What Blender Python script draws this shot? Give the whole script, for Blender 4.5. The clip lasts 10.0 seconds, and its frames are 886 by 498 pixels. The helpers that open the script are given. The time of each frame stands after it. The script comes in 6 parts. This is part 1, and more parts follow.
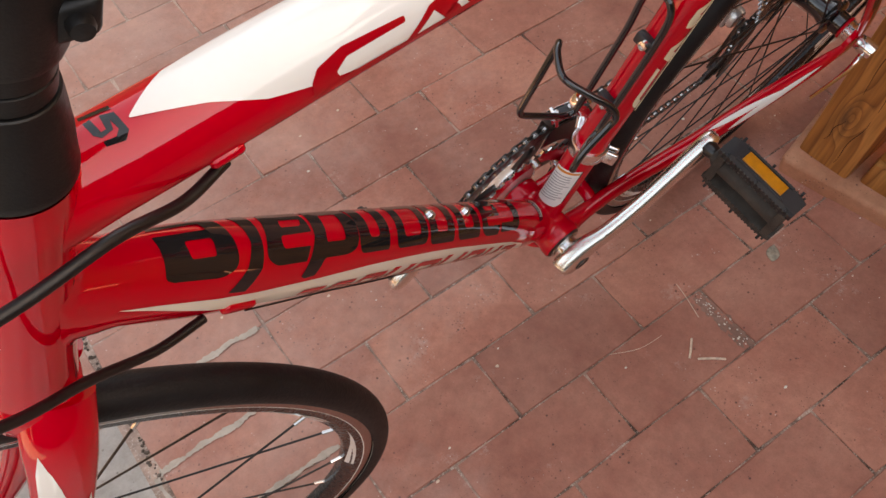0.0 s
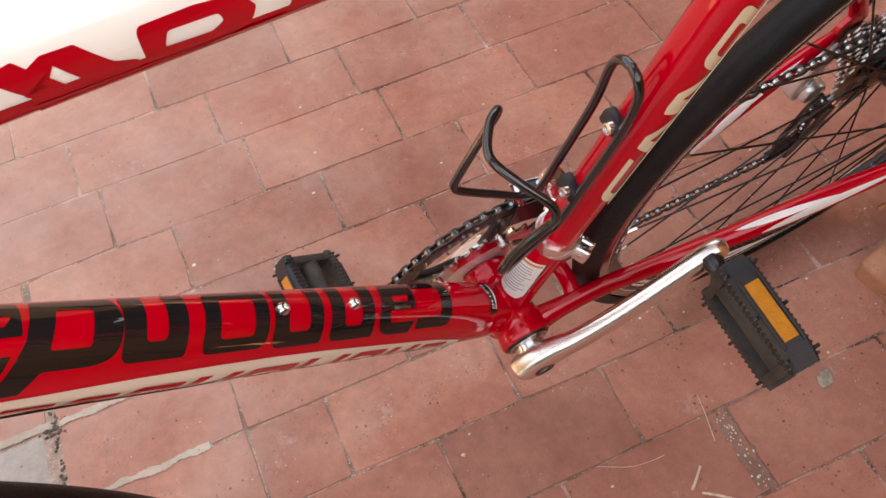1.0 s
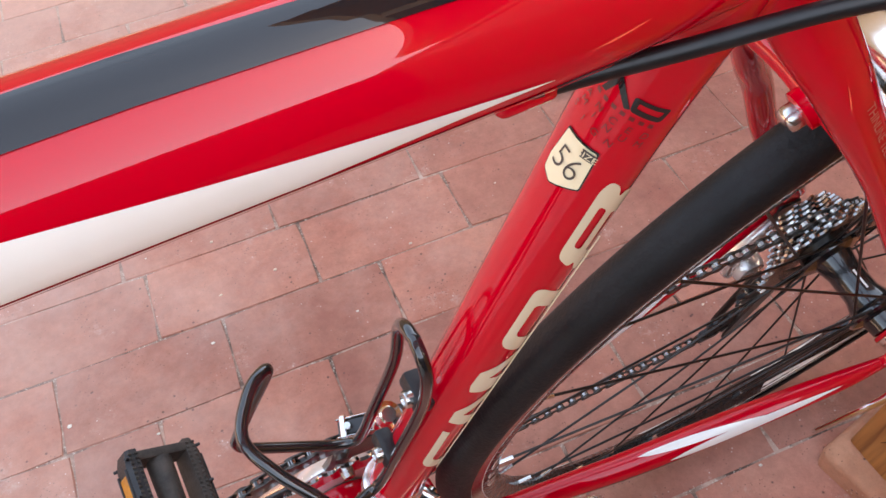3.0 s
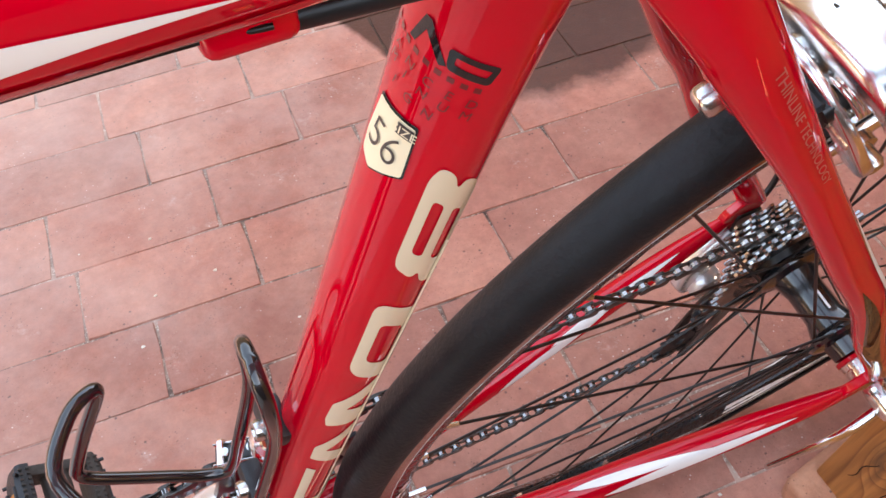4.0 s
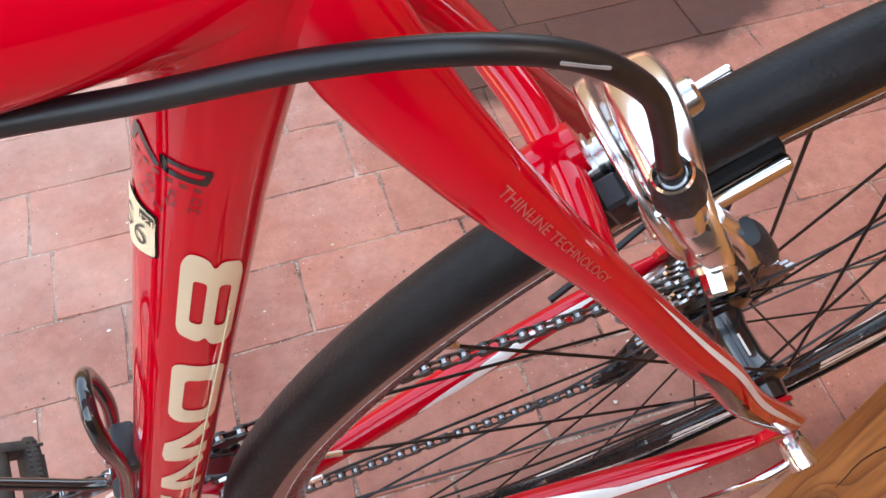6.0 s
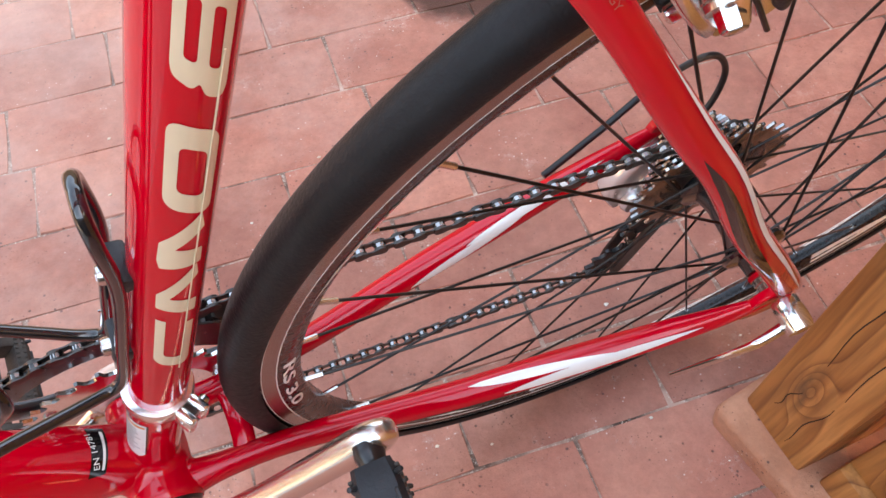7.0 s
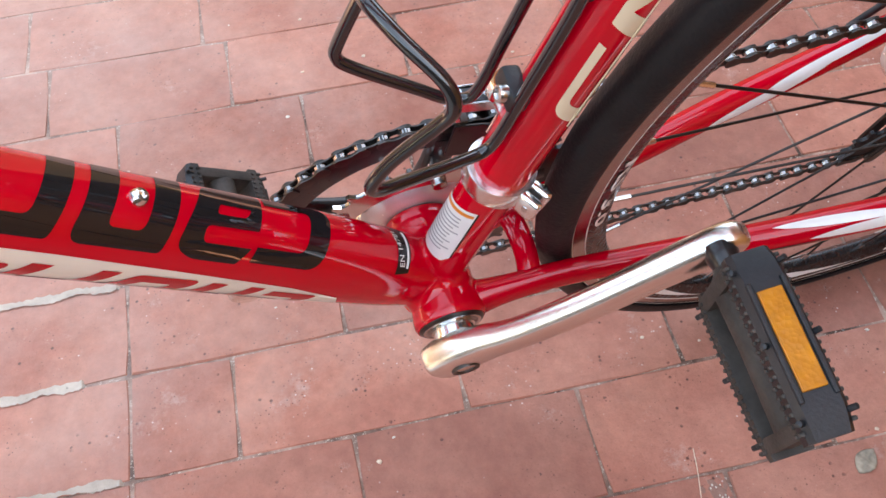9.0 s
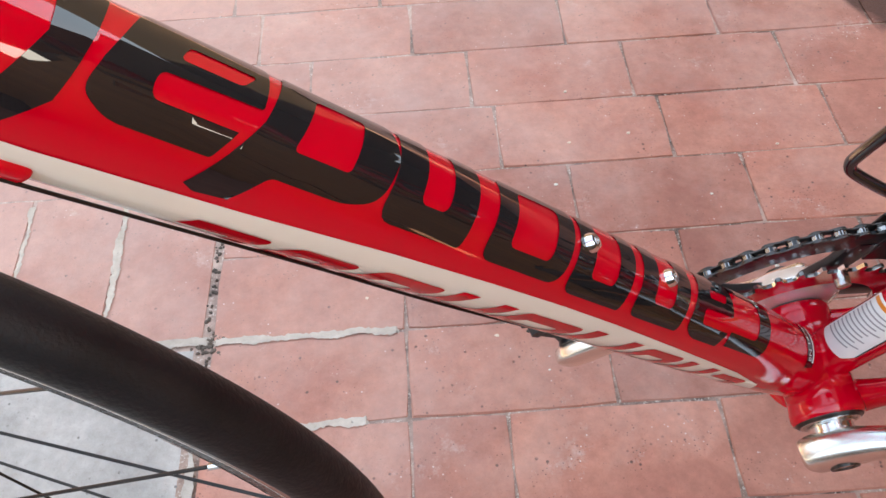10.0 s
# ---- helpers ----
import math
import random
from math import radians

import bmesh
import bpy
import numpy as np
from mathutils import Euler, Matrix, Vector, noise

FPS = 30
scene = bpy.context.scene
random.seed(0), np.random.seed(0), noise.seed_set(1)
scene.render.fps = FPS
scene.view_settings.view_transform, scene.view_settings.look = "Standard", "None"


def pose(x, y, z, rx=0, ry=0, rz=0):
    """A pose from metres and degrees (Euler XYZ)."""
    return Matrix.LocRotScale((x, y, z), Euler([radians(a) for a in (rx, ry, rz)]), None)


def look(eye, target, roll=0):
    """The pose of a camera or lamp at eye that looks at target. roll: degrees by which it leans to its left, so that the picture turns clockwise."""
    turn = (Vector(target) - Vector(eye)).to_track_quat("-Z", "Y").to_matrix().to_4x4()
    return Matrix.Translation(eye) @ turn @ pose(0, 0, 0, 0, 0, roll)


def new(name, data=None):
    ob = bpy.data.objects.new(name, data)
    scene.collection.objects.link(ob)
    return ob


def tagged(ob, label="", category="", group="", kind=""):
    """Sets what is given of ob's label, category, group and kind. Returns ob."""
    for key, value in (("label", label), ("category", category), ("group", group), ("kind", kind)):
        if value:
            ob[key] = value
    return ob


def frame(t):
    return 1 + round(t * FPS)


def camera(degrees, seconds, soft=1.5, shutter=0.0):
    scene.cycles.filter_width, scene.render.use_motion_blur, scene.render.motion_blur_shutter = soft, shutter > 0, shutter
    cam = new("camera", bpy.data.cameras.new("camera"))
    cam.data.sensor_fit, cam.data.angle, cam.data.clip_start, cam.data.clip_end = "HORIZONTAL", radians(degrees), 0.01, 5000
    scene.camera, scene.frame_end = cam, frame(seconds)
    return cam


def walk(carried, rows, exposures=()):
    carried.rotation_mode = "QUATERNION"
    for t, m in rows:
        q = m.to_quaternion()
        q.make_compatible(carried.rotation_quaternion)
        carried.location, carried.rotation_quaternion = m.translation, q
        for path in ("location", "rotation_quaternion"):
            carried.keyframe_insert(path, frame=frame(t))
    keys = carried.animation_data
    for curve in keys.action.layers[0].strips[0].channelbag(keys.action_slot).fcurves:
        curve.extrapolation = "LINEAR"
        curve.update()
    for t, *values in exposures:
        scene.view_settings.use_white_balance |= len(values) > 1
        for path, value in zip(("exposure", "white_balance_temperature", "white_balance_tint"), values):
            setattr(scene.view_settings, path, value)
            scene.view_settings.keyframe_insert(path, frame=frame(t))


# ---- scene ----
cam = camera(53.5, 10.0)
PATH = [
    (0, (0.409, 0.403, 1.027), (-0.259, -0.448, -0.655), -2.9),
    (0.5, (0.331, 0.395, 0.988), (-0.23, -0.491, -0.715), -1.9),
    (1, (0.197, 0.381, 0.93), (-0.237, -0.634, -0.738), -6.4),
    (1.5, (0.124, 0.354, 0.903), (-0.281, -0.741, -0.721), -7.7),
    (2, (0.074, 0.315, 0.889), (-0.351, -0.817, -0.704), -6.8),
    (2.5, (0.043, 0.3, 0.886), (-0.399, -0.845, -0.693), -6.9),
    (2.7, (0.031, 0.299, 0.888), (-0.418, -0.849, -0.687), -6.9),
    (3.8, (-0.037, 0.293, 0.832), (-0.511, -0.847, -0.741), -4.8),
    (4, (-0.048, 0.283, 0.826), (-0.521, -0.863, -0.743), -4.4),
    (4.5, (-0.072, 0.272, 0.84), (-0.52, -0.914, -0.708), -3.3),
    (5, (-0.097, 0.26, 0.846), (-0.5, -0.934, -0.707), -3.2),
    (5.5, (-0.11, 0.272, 0.854), (-0.5, -0.906, -0.714), -3.3),
    (6, (-0.115, 0.293, 0.841), (-0.525, -0.851, -0.747), -2.6),
    (6.2, (-0.11, 0.301, 0.829), (-0.535, -0.822, -0.77), -2.0),
    (7.3, (-0.082, 0.341, 0.79), (-0.489, -0.7, -0.868), -2.0),
    (7.5, (-0.071, 0.349, 0.781), (-0.472, -0.678, -0.888), -1.9),
    (8, (-0.033, 0.356, 0.758), (-0.412, -0.653, -0.927), -1.3),
    (8.5, (0.017, 0.353, 0.744), (-0.321, -0.672, -0.939), -1.5),
    (9, (0.077, 0.342, 0.731), (-0.216, -0.731, -0.931), -2.1),
    (9.5, (0.173, 0.326, 0.745), (-0.058, -0.82, -0.878), -2.5),
    (10, (0.262, 0.307, 0.765), (0.142, -0.91, -0.817), -3.2),
]
# the phone camera's own exposure drifts a little along the way
EXPOSURES = [(0.0, 2.58, 13600, 17), (0.5, 2.88, 14200, 19), (1.0, 2.94, 14000, 20), (1.6, 2.88, 13200, 19), (2.5, 3.06, 10400, 15), (4.0, 3.40, 10000, 13), (5.5, 3.54, 9600, 9), (7.5, 3.51, 9900, 12), (8.5, 3.50, 9900, 12), (10.0, 3.25, 9800, 9)]
walk(cam, [(t, look(eye, target, roll)) for t, eye, target, roll in PATH], EXPOSURES)

# ---------------------------------------------------------------- light
world = bpy.data.worlds.new("sky")
scene.world = world
world.use_nodes = True
wn = world.node_tree
sky = wn.nodes.new("ShaderNodeTexSky")
sky.sky_type, sky.sun_disc = "NISHITA", False
sky.sun_elevation, sky.sun_rotation = radians(40), radians(-60)
wn.links.new(sky.outputs[0], wn.nodes["Background"].inputs[0])
wn.nodes["Background"].inputs[1].default_value = 0.15
sun = new("sun", bpy.data.lights.new("sun", "SUN"))
sun.data.energy, sun.data.angle, sun.data.color = 3.5, radians(0.5), (1.0, 0.92, 0.80)
sun.matrix_world = look((-0.866 * math.cos(radians(40)), 0.5 * math.cos(radians(40)), math.sin(radians(40))), (0, 0, 0))


# ---------------------------------------------------------------- materials
def mat(name, color, rough=0.5, metal=0.0, coat=0.0, vary=0.0, scale=40.0, bump=0.0, bump_scale=200.0, coat_rough=0.03):
    """A plain painted, rubber, plastic or metal surface with fine variation at two scales."""
    m = bpy.data.materials.new(name)
    m.use_nodes = True
    nt = m.node_tree
    b = nt.nodes["Principled BSDF"]
    b.inputs["Base Color"].default_value = (*color, 1)
    b.inputs["Roughness"].default_value = rough
    b.inputs["Metallic"].default_value = metal
    b.inputs["Coat Weight"].default_value = coat
    b.inputs["Coat Roughness"].default_value = coat_rough
    if coat >= 0.99:
        b.inputs["Specular IOR Level"].default_value = 0.0
        b.inputs["Coat IOR"].default_value = 1.53
    tc = nt.nodes.new("ShaderNodeTexCoord")
    if vary:
        n1 = nt.nodes.new("ShaderNodeTexNoise")
        n1.inputs["Scale"].default_value, n1.inputs["Detail"].default_value = scale, 6
        nt.links.new(tc.outputs["Object"], n1.inputs["Vector"])
        r = nt.nodes.new("ShaderNodeMapRange")
        r.inputs["From Min"].default_value, r.inputs["From Max"].default_value = 0.3, 0.7
        r.inputs["To Min"].default_value, r.inputs["To Max"].default_value = 1 - vary, 1 + vary
        nt.links.new(n1.outputs["Fac"], r.inputs["Value"])
        mul = nt.nodes.new("ShaderNodeVectorMath")
        mul.operation = "SCALE"
        mul.inputs[0].default_value = color
        nt.links.new(r.outputs["Result"], mul.inputs["Scale"])
        nt.links.new(mul.outputs["Vector"], b.inputs["Base Color"])
        r2 = nt.nodes.new("ShaderNodeMapRange")
        r2.inputs["To Min"].default_value, r2.inputs["To Max"].default_value = rough * 0.75, min(1, rough * 1.3)
        n2 = nt.nodes.new("ShaderNodeTexNoise")
        n2.inputs["Scale"].default_value, n2.inputs["Detail"].default_value = scale * 7, 3
        nt.links.new(tc.outputs["Object"], n2.inputs["Vector"])
        nt.links.new(n2.outputs["Fac"], r2.inputs["Value"])
        nt.links.new(r2.outputs["Result"], b.inputs["Roughness"])
    if bump:
        n3 = nt.nodes.new("ShaderNodeTexNoise")
        n3.inputs["Scale"].default_value, n3.inputs["Detail"].default_value = bump_scale, 4
        nt.links.new(tc.outputs["Object"], n3.inputs["Vector"])
        bp = nt.nodes.new("ShaderNodeBump")
        bp.inputs["Strength"].default_value, bp.inputs["Distance"].default_value = bump, 0.001
        nt.links.new(n3.outputs["Fac"], bp.inputs["Height"])
        nt.links.new(bp.outputs["Normal"], b.inputs["Normal"])
    return m


M_RED = mat("red gloss paint", (0.61, 0.0008, 0.0135), 0.4, 0, 1.0, 0.05, 9, coat_rough=0.0)
M_BLACKDECAL = mat("black decal", (0.012, 0.011, 0.012), 0.35, 0, 1.0, 0.1, 30, coat_rough=0.02)
M_WHITEDECAL = mat("white decal", (0.87, 0.85, 0.80), 0.35, 0, 1.0, 0.03, 20, coat_rough=0.02)
M_STRIPE = mat("cream white decal", (0.80, 0.72, 0.60), 0.35, 0, 1.0, 0.03, 20, coat_rough=0.02)
M_CREAMDECAL = mat("cream decal", (0.78, 0.66, 0.46), 0.4, 0, 1.0, 0.04, 20, coat_rough=0.03)
M_REDDECAL = mat("red decal", (0.50, 0.004, 0.012), 0.35, 0, 1.0, 0.05, 20, coat_rough=0.02)
M_PALETEXT = mat("pale grey print", (0.48, 0.085, 0.085), 0.4, 0, 0.6, 0.05, 30)
M_PAPER = mat("label film", (0.84, 0.73, 0.50), 0.5, 0, 0.1, 0.05, 60)
M_LABEL = mat("white label film", (0.80, 0.77, 0.73), 0.45, 0, 0.2, 0.05, 60)
M_ORANGE = mat("orange print", (0.75, 0.22, 0.03), 0.4)
M_DARKRED = mat("dark red print", (0.17, 0.003, 0.006), 0.4, 0, 0.6)
M_INK = mat("dark ink", (0.06, 0.05, 0.045), 0.45)
M_GREYPRINT = mat("grey print", (0.33, 0.30, 0.29), 0.5)
M_RUBBER = mat("tyre rubber", (0.0105, 0.0100, 0.0105), 0.50, 0, 0, 0.3, 45, 0.4, 500)
M_RUBBER.node_tree.nodes["Principled BSDF"].inputs["Specular IOR Level"].default_value = 0.25
M_SILVERPAINT = mat("silver lacquered alloy", (0.86, 0.85, 0.83), 0.24, 0.60, 0.4, 0.05, 40)
M_RIM = mat("dark anodised rim", (0.018, 0.017, 0.0175), 0.26, 0.35, 0.15, 0.15, 30)
M_TRACK = mat("brake track alloy", (0.40, 0.35, 0.33), 0.20, 1.0, 0, 0.05, 60)
M_SPOKE = mat("black spoke steel", (0.035, 0.032, 0.03), 0.35, 0.8, 0, 0.2, 50)
M_SILVER = mat("polished alloy", (0.82, 0.81, 0.79), 0.13, 1.0, 0, 0.06, 50)
M_CALIPER = mat("bright brushed alloy", (0.87, 0.865, 0.855), 0.22, 1.0, 0, 0.0)
M_SATIN = mat("satin alloy", (0.84, 0.81, 0.755), 0.27, 1.0)
M_STEEL = mat("bright steel", (0.60, 0.59, 0.57), 0.22, 1.0, 0, 0.12, 90)
M_CHAIN = mat("oiled chain steel", (0.075, 0.070, 0.066), 0.3, 0.9, 0, 0.35, 120)
M_COG = mat("sprocket steel", (0.36, 0.35, 0.34), 0.24, 1.0, 0, 0.3, 90)
M_BLACKALLOY = mat("black alloy", (0.022, 0.021, 0.022), 0.3, 0.4, 0.3, 0.2, 50)
M_PLASTIC = mat("black plastic", (0.013, 0.014, 0.016), 0.46, 0, 0, 0.25, 60, 0.25, 500)
M_GLOSSBLACK = mat("gloss black coating", (0.008, 0.008, 0.009), 0.2, 0, 0.8, 0.1, 40, coat_rough=0.05)
M_HOUSING = mat("cable housing", (0.006, 0.006, 0.007), 0.40, 0, 0, 0.1, 60)
M_DUSTY = mat("dusty pedal plastic", (0.050, 0.042, 0.035), 0.7, 0, 0, 0.4, 60, 0.3, 500)
M_STEM = mat("matt black alloy", (0.008, 0.0075, 0.008), 0.45, 0.2, 0, 0.2, 60, 0.15, 900)


def amber():
    m = bpy.data.materials.new("amber reflector")
    m.use_nodes = True
    nt = m.node_tree
    b = nt.nodes["Principled BSDF"]
    b.inputs["Roughness"].default_value, b.inputs["Coat Weight"].default_value = 0.35, 0.35
    tc = nt.nodes.new("ShaderNodeTexCoord")
    v = nt.nodes.new("ShaderNodeTexVoronoi")
    v.inputs["Scale"].default_value = 420
    nt.links.new(tc.outputs["Object"], v.inputs["Vector"])
    n = nt.nodes.new("ShaderNodeTexNoise")
    n.inputs["Scale"].default_value = 120
    nt.links.new(tc.outputs["Object"], n.inputs["Vector"])
    r = nt.nodes.new("ShaderNodeValToRGB")
    r.color_ramp.elements[0].position, r.color_ramp.elements[0].color = 0.3, (0.50, 0.155, 0.004, 1)
    r.color_ramp.elements[1].position, r.color_ramp.elements[1].color = 0.7, (0.66, 0.22, 0.008, 1)
    nt.links.new(n.outputs["Fac"], r.inputs[0])
    nt.links.new(r.outputs[0], b.inputs["Base Color"])
    bp = nt.nodes.new("ShaderNodeBump")
    bp.inputs["Strength"].default_value, bp.inputs["Distance"].default_value = 0.25, 0.0006
    nt.links.new(v.outputs["Distance"], bp.inputs["Height"])
    nt.links.new(bp.outputs["Normal"], b.inputs["Normal"])
    return m


M_AMBER = amber()


def ground_mat(name, lo, hi, rough, joint=False, wet=False, pits=True):
    """Fired clay or mortar: tint by piece, blotches, pale bloom, dark specks and pits."""
    m = bpy.data.materials.new(name)
    m.use_nodes = True
    nt = m.node_tree
    b = nt.nodes["Principled BSDF"]
    geo = nt.nodes.new("ShaderNodeNewGeometry")

    def noise_tex(scale, detail=6, rough_=0.6):
        n = nt.nodes.new("ShaderNodeTexNoise")
        n.inputs["Scale"].default_value, n.inputs["Detail"].default_value = scale, detail
        n.inputs["Roughness"].default_value = rough_
        nt.links.new(geo.outputs["Position"], n.inputs["Vector"])
        return n.outputs["Fac"]

    def ramp(fac, p0, p1, c0, c1):
        r = nt.nodes.new("ShaderNodeValToRGB")
        r.color_ramp.elements[0].position, r.color_ramp.elements[0].color = p0, (*c0, 1)
        r.color_ramp.elements[1].position, r.color_ramp.elements[1].color = p1, (*c1, 1)
        nt.links.new(fac, r.inputs[0])
        return r.outputs[0]

    def mix(kind, fac, a, b_):
        x = nt.nodes.new("ShaderNodeMix")
        x.data_type, x.blend_type = "RGBA", kind
        if isinstance(fac, float):
            x.inputs[0].default_value = fac
        else:
            nt.links.new(fac, x.inputs[0])
        nt.links.new(a, x.inputs[6])
        if isinstance(b_, tuple):
            x.inputs[7].default_value = (*b_, 1)
        else:
            nt.links.new(b_, x.inputs[7])
        return x.outputs[2]

    col = ramp(noise_tex(24 if joint else 9, 6), 0.38 if joint else 0.32, 0.62 if joint else 0.68, lo, hi)
    info = nt.nodes.new("ShaderNodeObjectInfo")
    tint = ramp(info.outputs["Random"], 0.0, 1.0, (0.84, 0.83, 0.84), (1.12, 1.10, 1.08))
    col = mix("MULTIPLY", 1.0, col, tint)
    isl = ramp(geo.outputs["Random Per Island"], 0.0, 1.0, (0.9, 0.9, 0.9), (1.08, 1.06, 1.05))
    col = mix("MULTIPLY", 1.0, col, isl)
    col = mix("MULTIPLY", 1.0, col, ramp(noise_tex(60, 8, 0.72), 0.3, 0.70, (0.82, 0.79, 0.77), (1.12, 1.11, 1.10)))
    col = mix("MIX", ramp(noise_tex(12, 10, 0.82), 0.58, 0.72, (0, 0, 0), (0.7, 0.7, 0.7)), col, (0.62, 0.48, 0.41))
    col = mix("MULTIPLY", 0.8, col, ramp(noise_tex(3.6, 6, 0.7), 0.3, 0.7, (0.84, 0.81, 0.80), (1.12, 1.11, 1.10)))
    hair = ramp(noise_tex(300, 4, 0.8), 0.62, 0.70, (0, 0, 0), (0.40, 0.40, 0.40))
    col = mix("MIX", hair, col, (0.14, 0.06, 0.045) if pits else (0.2, 0.17, 0.14))
    v = nt.nodes.new("ShaderNodeTexVoronoi")
    v.inputs["Scale"].default_value = 95
    nt.links.new(geo.outputs["Position"], v.inputs["Vector"])
    spots = ramp(v.outputs["Distance"], 0.10, 0.17, (1, 1, 1), (0, 0, 0))
    gate = ramp(noise_tex(22, 4, 0.7), 0.52, 0.58, (0, 0, 0), (0.8, 0.8, 0.8))
    col = mix("MIX", mix("MULTIPLY", 1.0, spots, gate), col, (0.10, 0.05, 0.045) if pits else (0.2, 0.19, 0.17))
    if pits:
        # slanting drag marks and pale grains in the fired face
        mp = nt.nodes.new("ShaderNodeMapping")
        mp.inputs["Rotation"].default_value, mp.inputs["Scale"].default_value = (0, 0, 0.55), (1.0, 0.45, 1.0)
        nt.links.new(geo.outputs["Position"], mp.inputs["Vector"])
        for scale, size, lo_g, hi_g, tint_c in ((230, 0.19, 0.49, 0.56, (0.095, 0.040, 0.032)), (120, 0.12, 0.50, 0.55, (0.74, 0.62, 0.54))):
            vv = nt.nodes.new("ShaderNodeTexVoronoi")
            vv.inputs["Scale"].default_value = scale
            nt.links.new(mp.outputs[0] if scale == 210 else geo.outputs["Position"], vv.inputs["Vector"])
            dots = ramp(vv.outputs["Distance"], size * 0.6, size, (1, 1, 1), (0, 0, 0))
            col = mix("MIX", mix("MULTIPLY", 1.0, dots, ramp(noise_tex(scale * 0.1, 5, 0.75), lo_g + 0.02, hi_g + 0.03, (0, 0, 0), (0.85, 0.85, 0.85))), col, tint_c)
    if joint:
        col = mix("MIX", ramp(noise_tex(330, 3, 0.7), 0.56, 0.64, (0, 0, 0), (0.8, 0.8, 0.8)), col, (0.62, 0.54, 0.44))
    if wet:
        # a wet stain with its own ragged edge on the far side of the paving
        sep = nt.nodes.new("ShaderNodeSeparateXYZ")
        nt.links.new(geo.outputs["Position"], sep.inputs[0])

        def math_node(op, a, b_):
            x = nt.nodes.new("ShaderNodeMath")
            x.operation = op
            for i, q in enumerate((a, b_)):
                if isinstance(q, (int, float)):
                    x.inputs[i].default_value = q
                else:
                    nt.links.new(q, x.inputs[i])
            return x.outputs[0]

        wob = math_node("MULTIPLY", math_node("SUBTRACT", noise_tex(7, 6, 0.6), 0.5), 0.30)
        bay = math_node("MULTIPLY", math_node("SINE", math_node("MULTIPLY", math_node("ADD", sep.outputs[0], 0.904), 7.0), 0.0), 0.045)
        d = math_node("ADD", math_node("SUBTRACT", sep.outputs[1], bay), math_node("MULTIPLY", wob, 0.45))
        side = math_node("MULTIPLY", math_node("MAXIMUM", math_node("ADD", sep.outputs[0], 0.42), 0.0), 3.0)
        d = math_node("ADD", d, side)
        ex = math_node("DIVIDE", math_node("ADD", sep.outputs[0], 0.86), 0.62)
        ey = math_node("DIVIDE", math_node("ADD", sep.outputs[1], 0.98), 0.60)
        rim = math_node("SUBTRACT", math_node("SQRT", math_node("ADD", math_node("MULTIPLY", ex, ex), math_node("MULTIPLY", ey, ey)), 0.0), 1.0)
        rim = math_node("SUBTRACT", math_node("ADD", math_node("MULTIPLY", rim, 0.4), math_node("MULTIPLY", wob, 0.5)), 0.54)
        d = math_node("MAXIMUM", d, rim)
        wetness = ramp(math_node("ADD", d, 1.0), 0.445, 0.475, (1, 1, 1), (0, 0, 0))
        # pale cement bloom towards the slab, with the brighter light there painted in
        bloom_and_light = math_node("ADD", math_node("MULTIPLY", math_node("SUBTRACT", sep.outputs[0], sep.outputs[1]), 0.42), math_node("MULTIPLY", math_node("SUBTRACT", noise_tex(5, 8, 0.7), 0.5), 1.1))
        col = mix("MIX", ramp(bloom_and_light, 0.02, 0.50, (0, 0, 0), (0.42, 0.42, 0.42)), col, (0.68, 0.53, 0.46))
        col = mix("MULTIPLY", wetness, col, (0.21, 0.145, 0.105))
        rr = nt.nodes.new("ShaderNodeMapRange")
        rr.inputs["To Min"].default_value, rr.inputs["To Max"].default_value = rough, rough * 0.75
        nt.links.new(wetness, rr.inputs["Value"])
        nt.links.new(rr.outputs["Result"], b.inputs["Roughness"])
    else:
        b.inputs["Roughness"].default_value = rough
    nt.links.new(col, b.inputs["Base Color"])
    bp = nt.nodes.new("ShaderNodeBump")
    bp.inputs["Strength"].default_value, bp.inputs["Distance"].default_value = 0.7, 0.0018
    add = nt.nodes.new("ShaderNodeMath")
    add.operation = "SUBTRACT"
    nt.links.new(noise_tex(180, 6, 0.7), add.inputs[0])
    nt.links.new(mix("MULTIPLY", 1.0, spots, gate), add.inputs[1])
    nt.links.new(add.outputs[0], bp.inputs["Height"])
    nt.links.new(bp.outputs["Normal"], b.inputs["Normal"])
    return m


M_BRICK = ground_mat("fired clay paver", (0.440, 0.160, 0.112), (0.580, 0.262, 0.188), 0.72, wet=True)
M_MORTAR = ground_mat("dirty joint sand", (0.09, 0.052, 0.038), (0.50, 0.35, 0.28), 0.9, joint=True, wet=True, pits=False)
M_PALEMORTAR = ground_mat("pale cement", (0.42, 0.37, 0.31), (0.62, 0.57, 0.49), 0.9, pits=False)
M_RUBBLE = ground_mat("dark grit", (0.07, 0.055, 0.045), (0.26, 0.21, 0.17), 0.9, pits=False)
M_CONCRETE = ground_mat("grey concrete", (0.34, 0.34, 0.32), (0.50, 0.49, 0.46), 0.85, pits=False)
M_PLINTH = ground_mat("terracotta render", (0.46, 0.19, 0.11), (0.60, 0.29, 0.18), 0.8)
M_DARKWALL = ground_mat("dark brown wall plaster", (0.050, 0.036, 0.027), (0.075, 0.053, 0.039), 0.85, pits=False)
M_STRAW = mat("dry straw", (0.74, 0.58, 0.44), 0.7, 0, 0, 0.2, 200)
M_CRUST = ground_mat("crumbled clay", (0.27, 0.150, 0.115), (0.42, 0.245, 0.195), 0.9, pits=False)
M_CHIP = mat("pale chip", (0.72, 0.66, 0.56), 0.8, 0, 0, 0.2, 200)
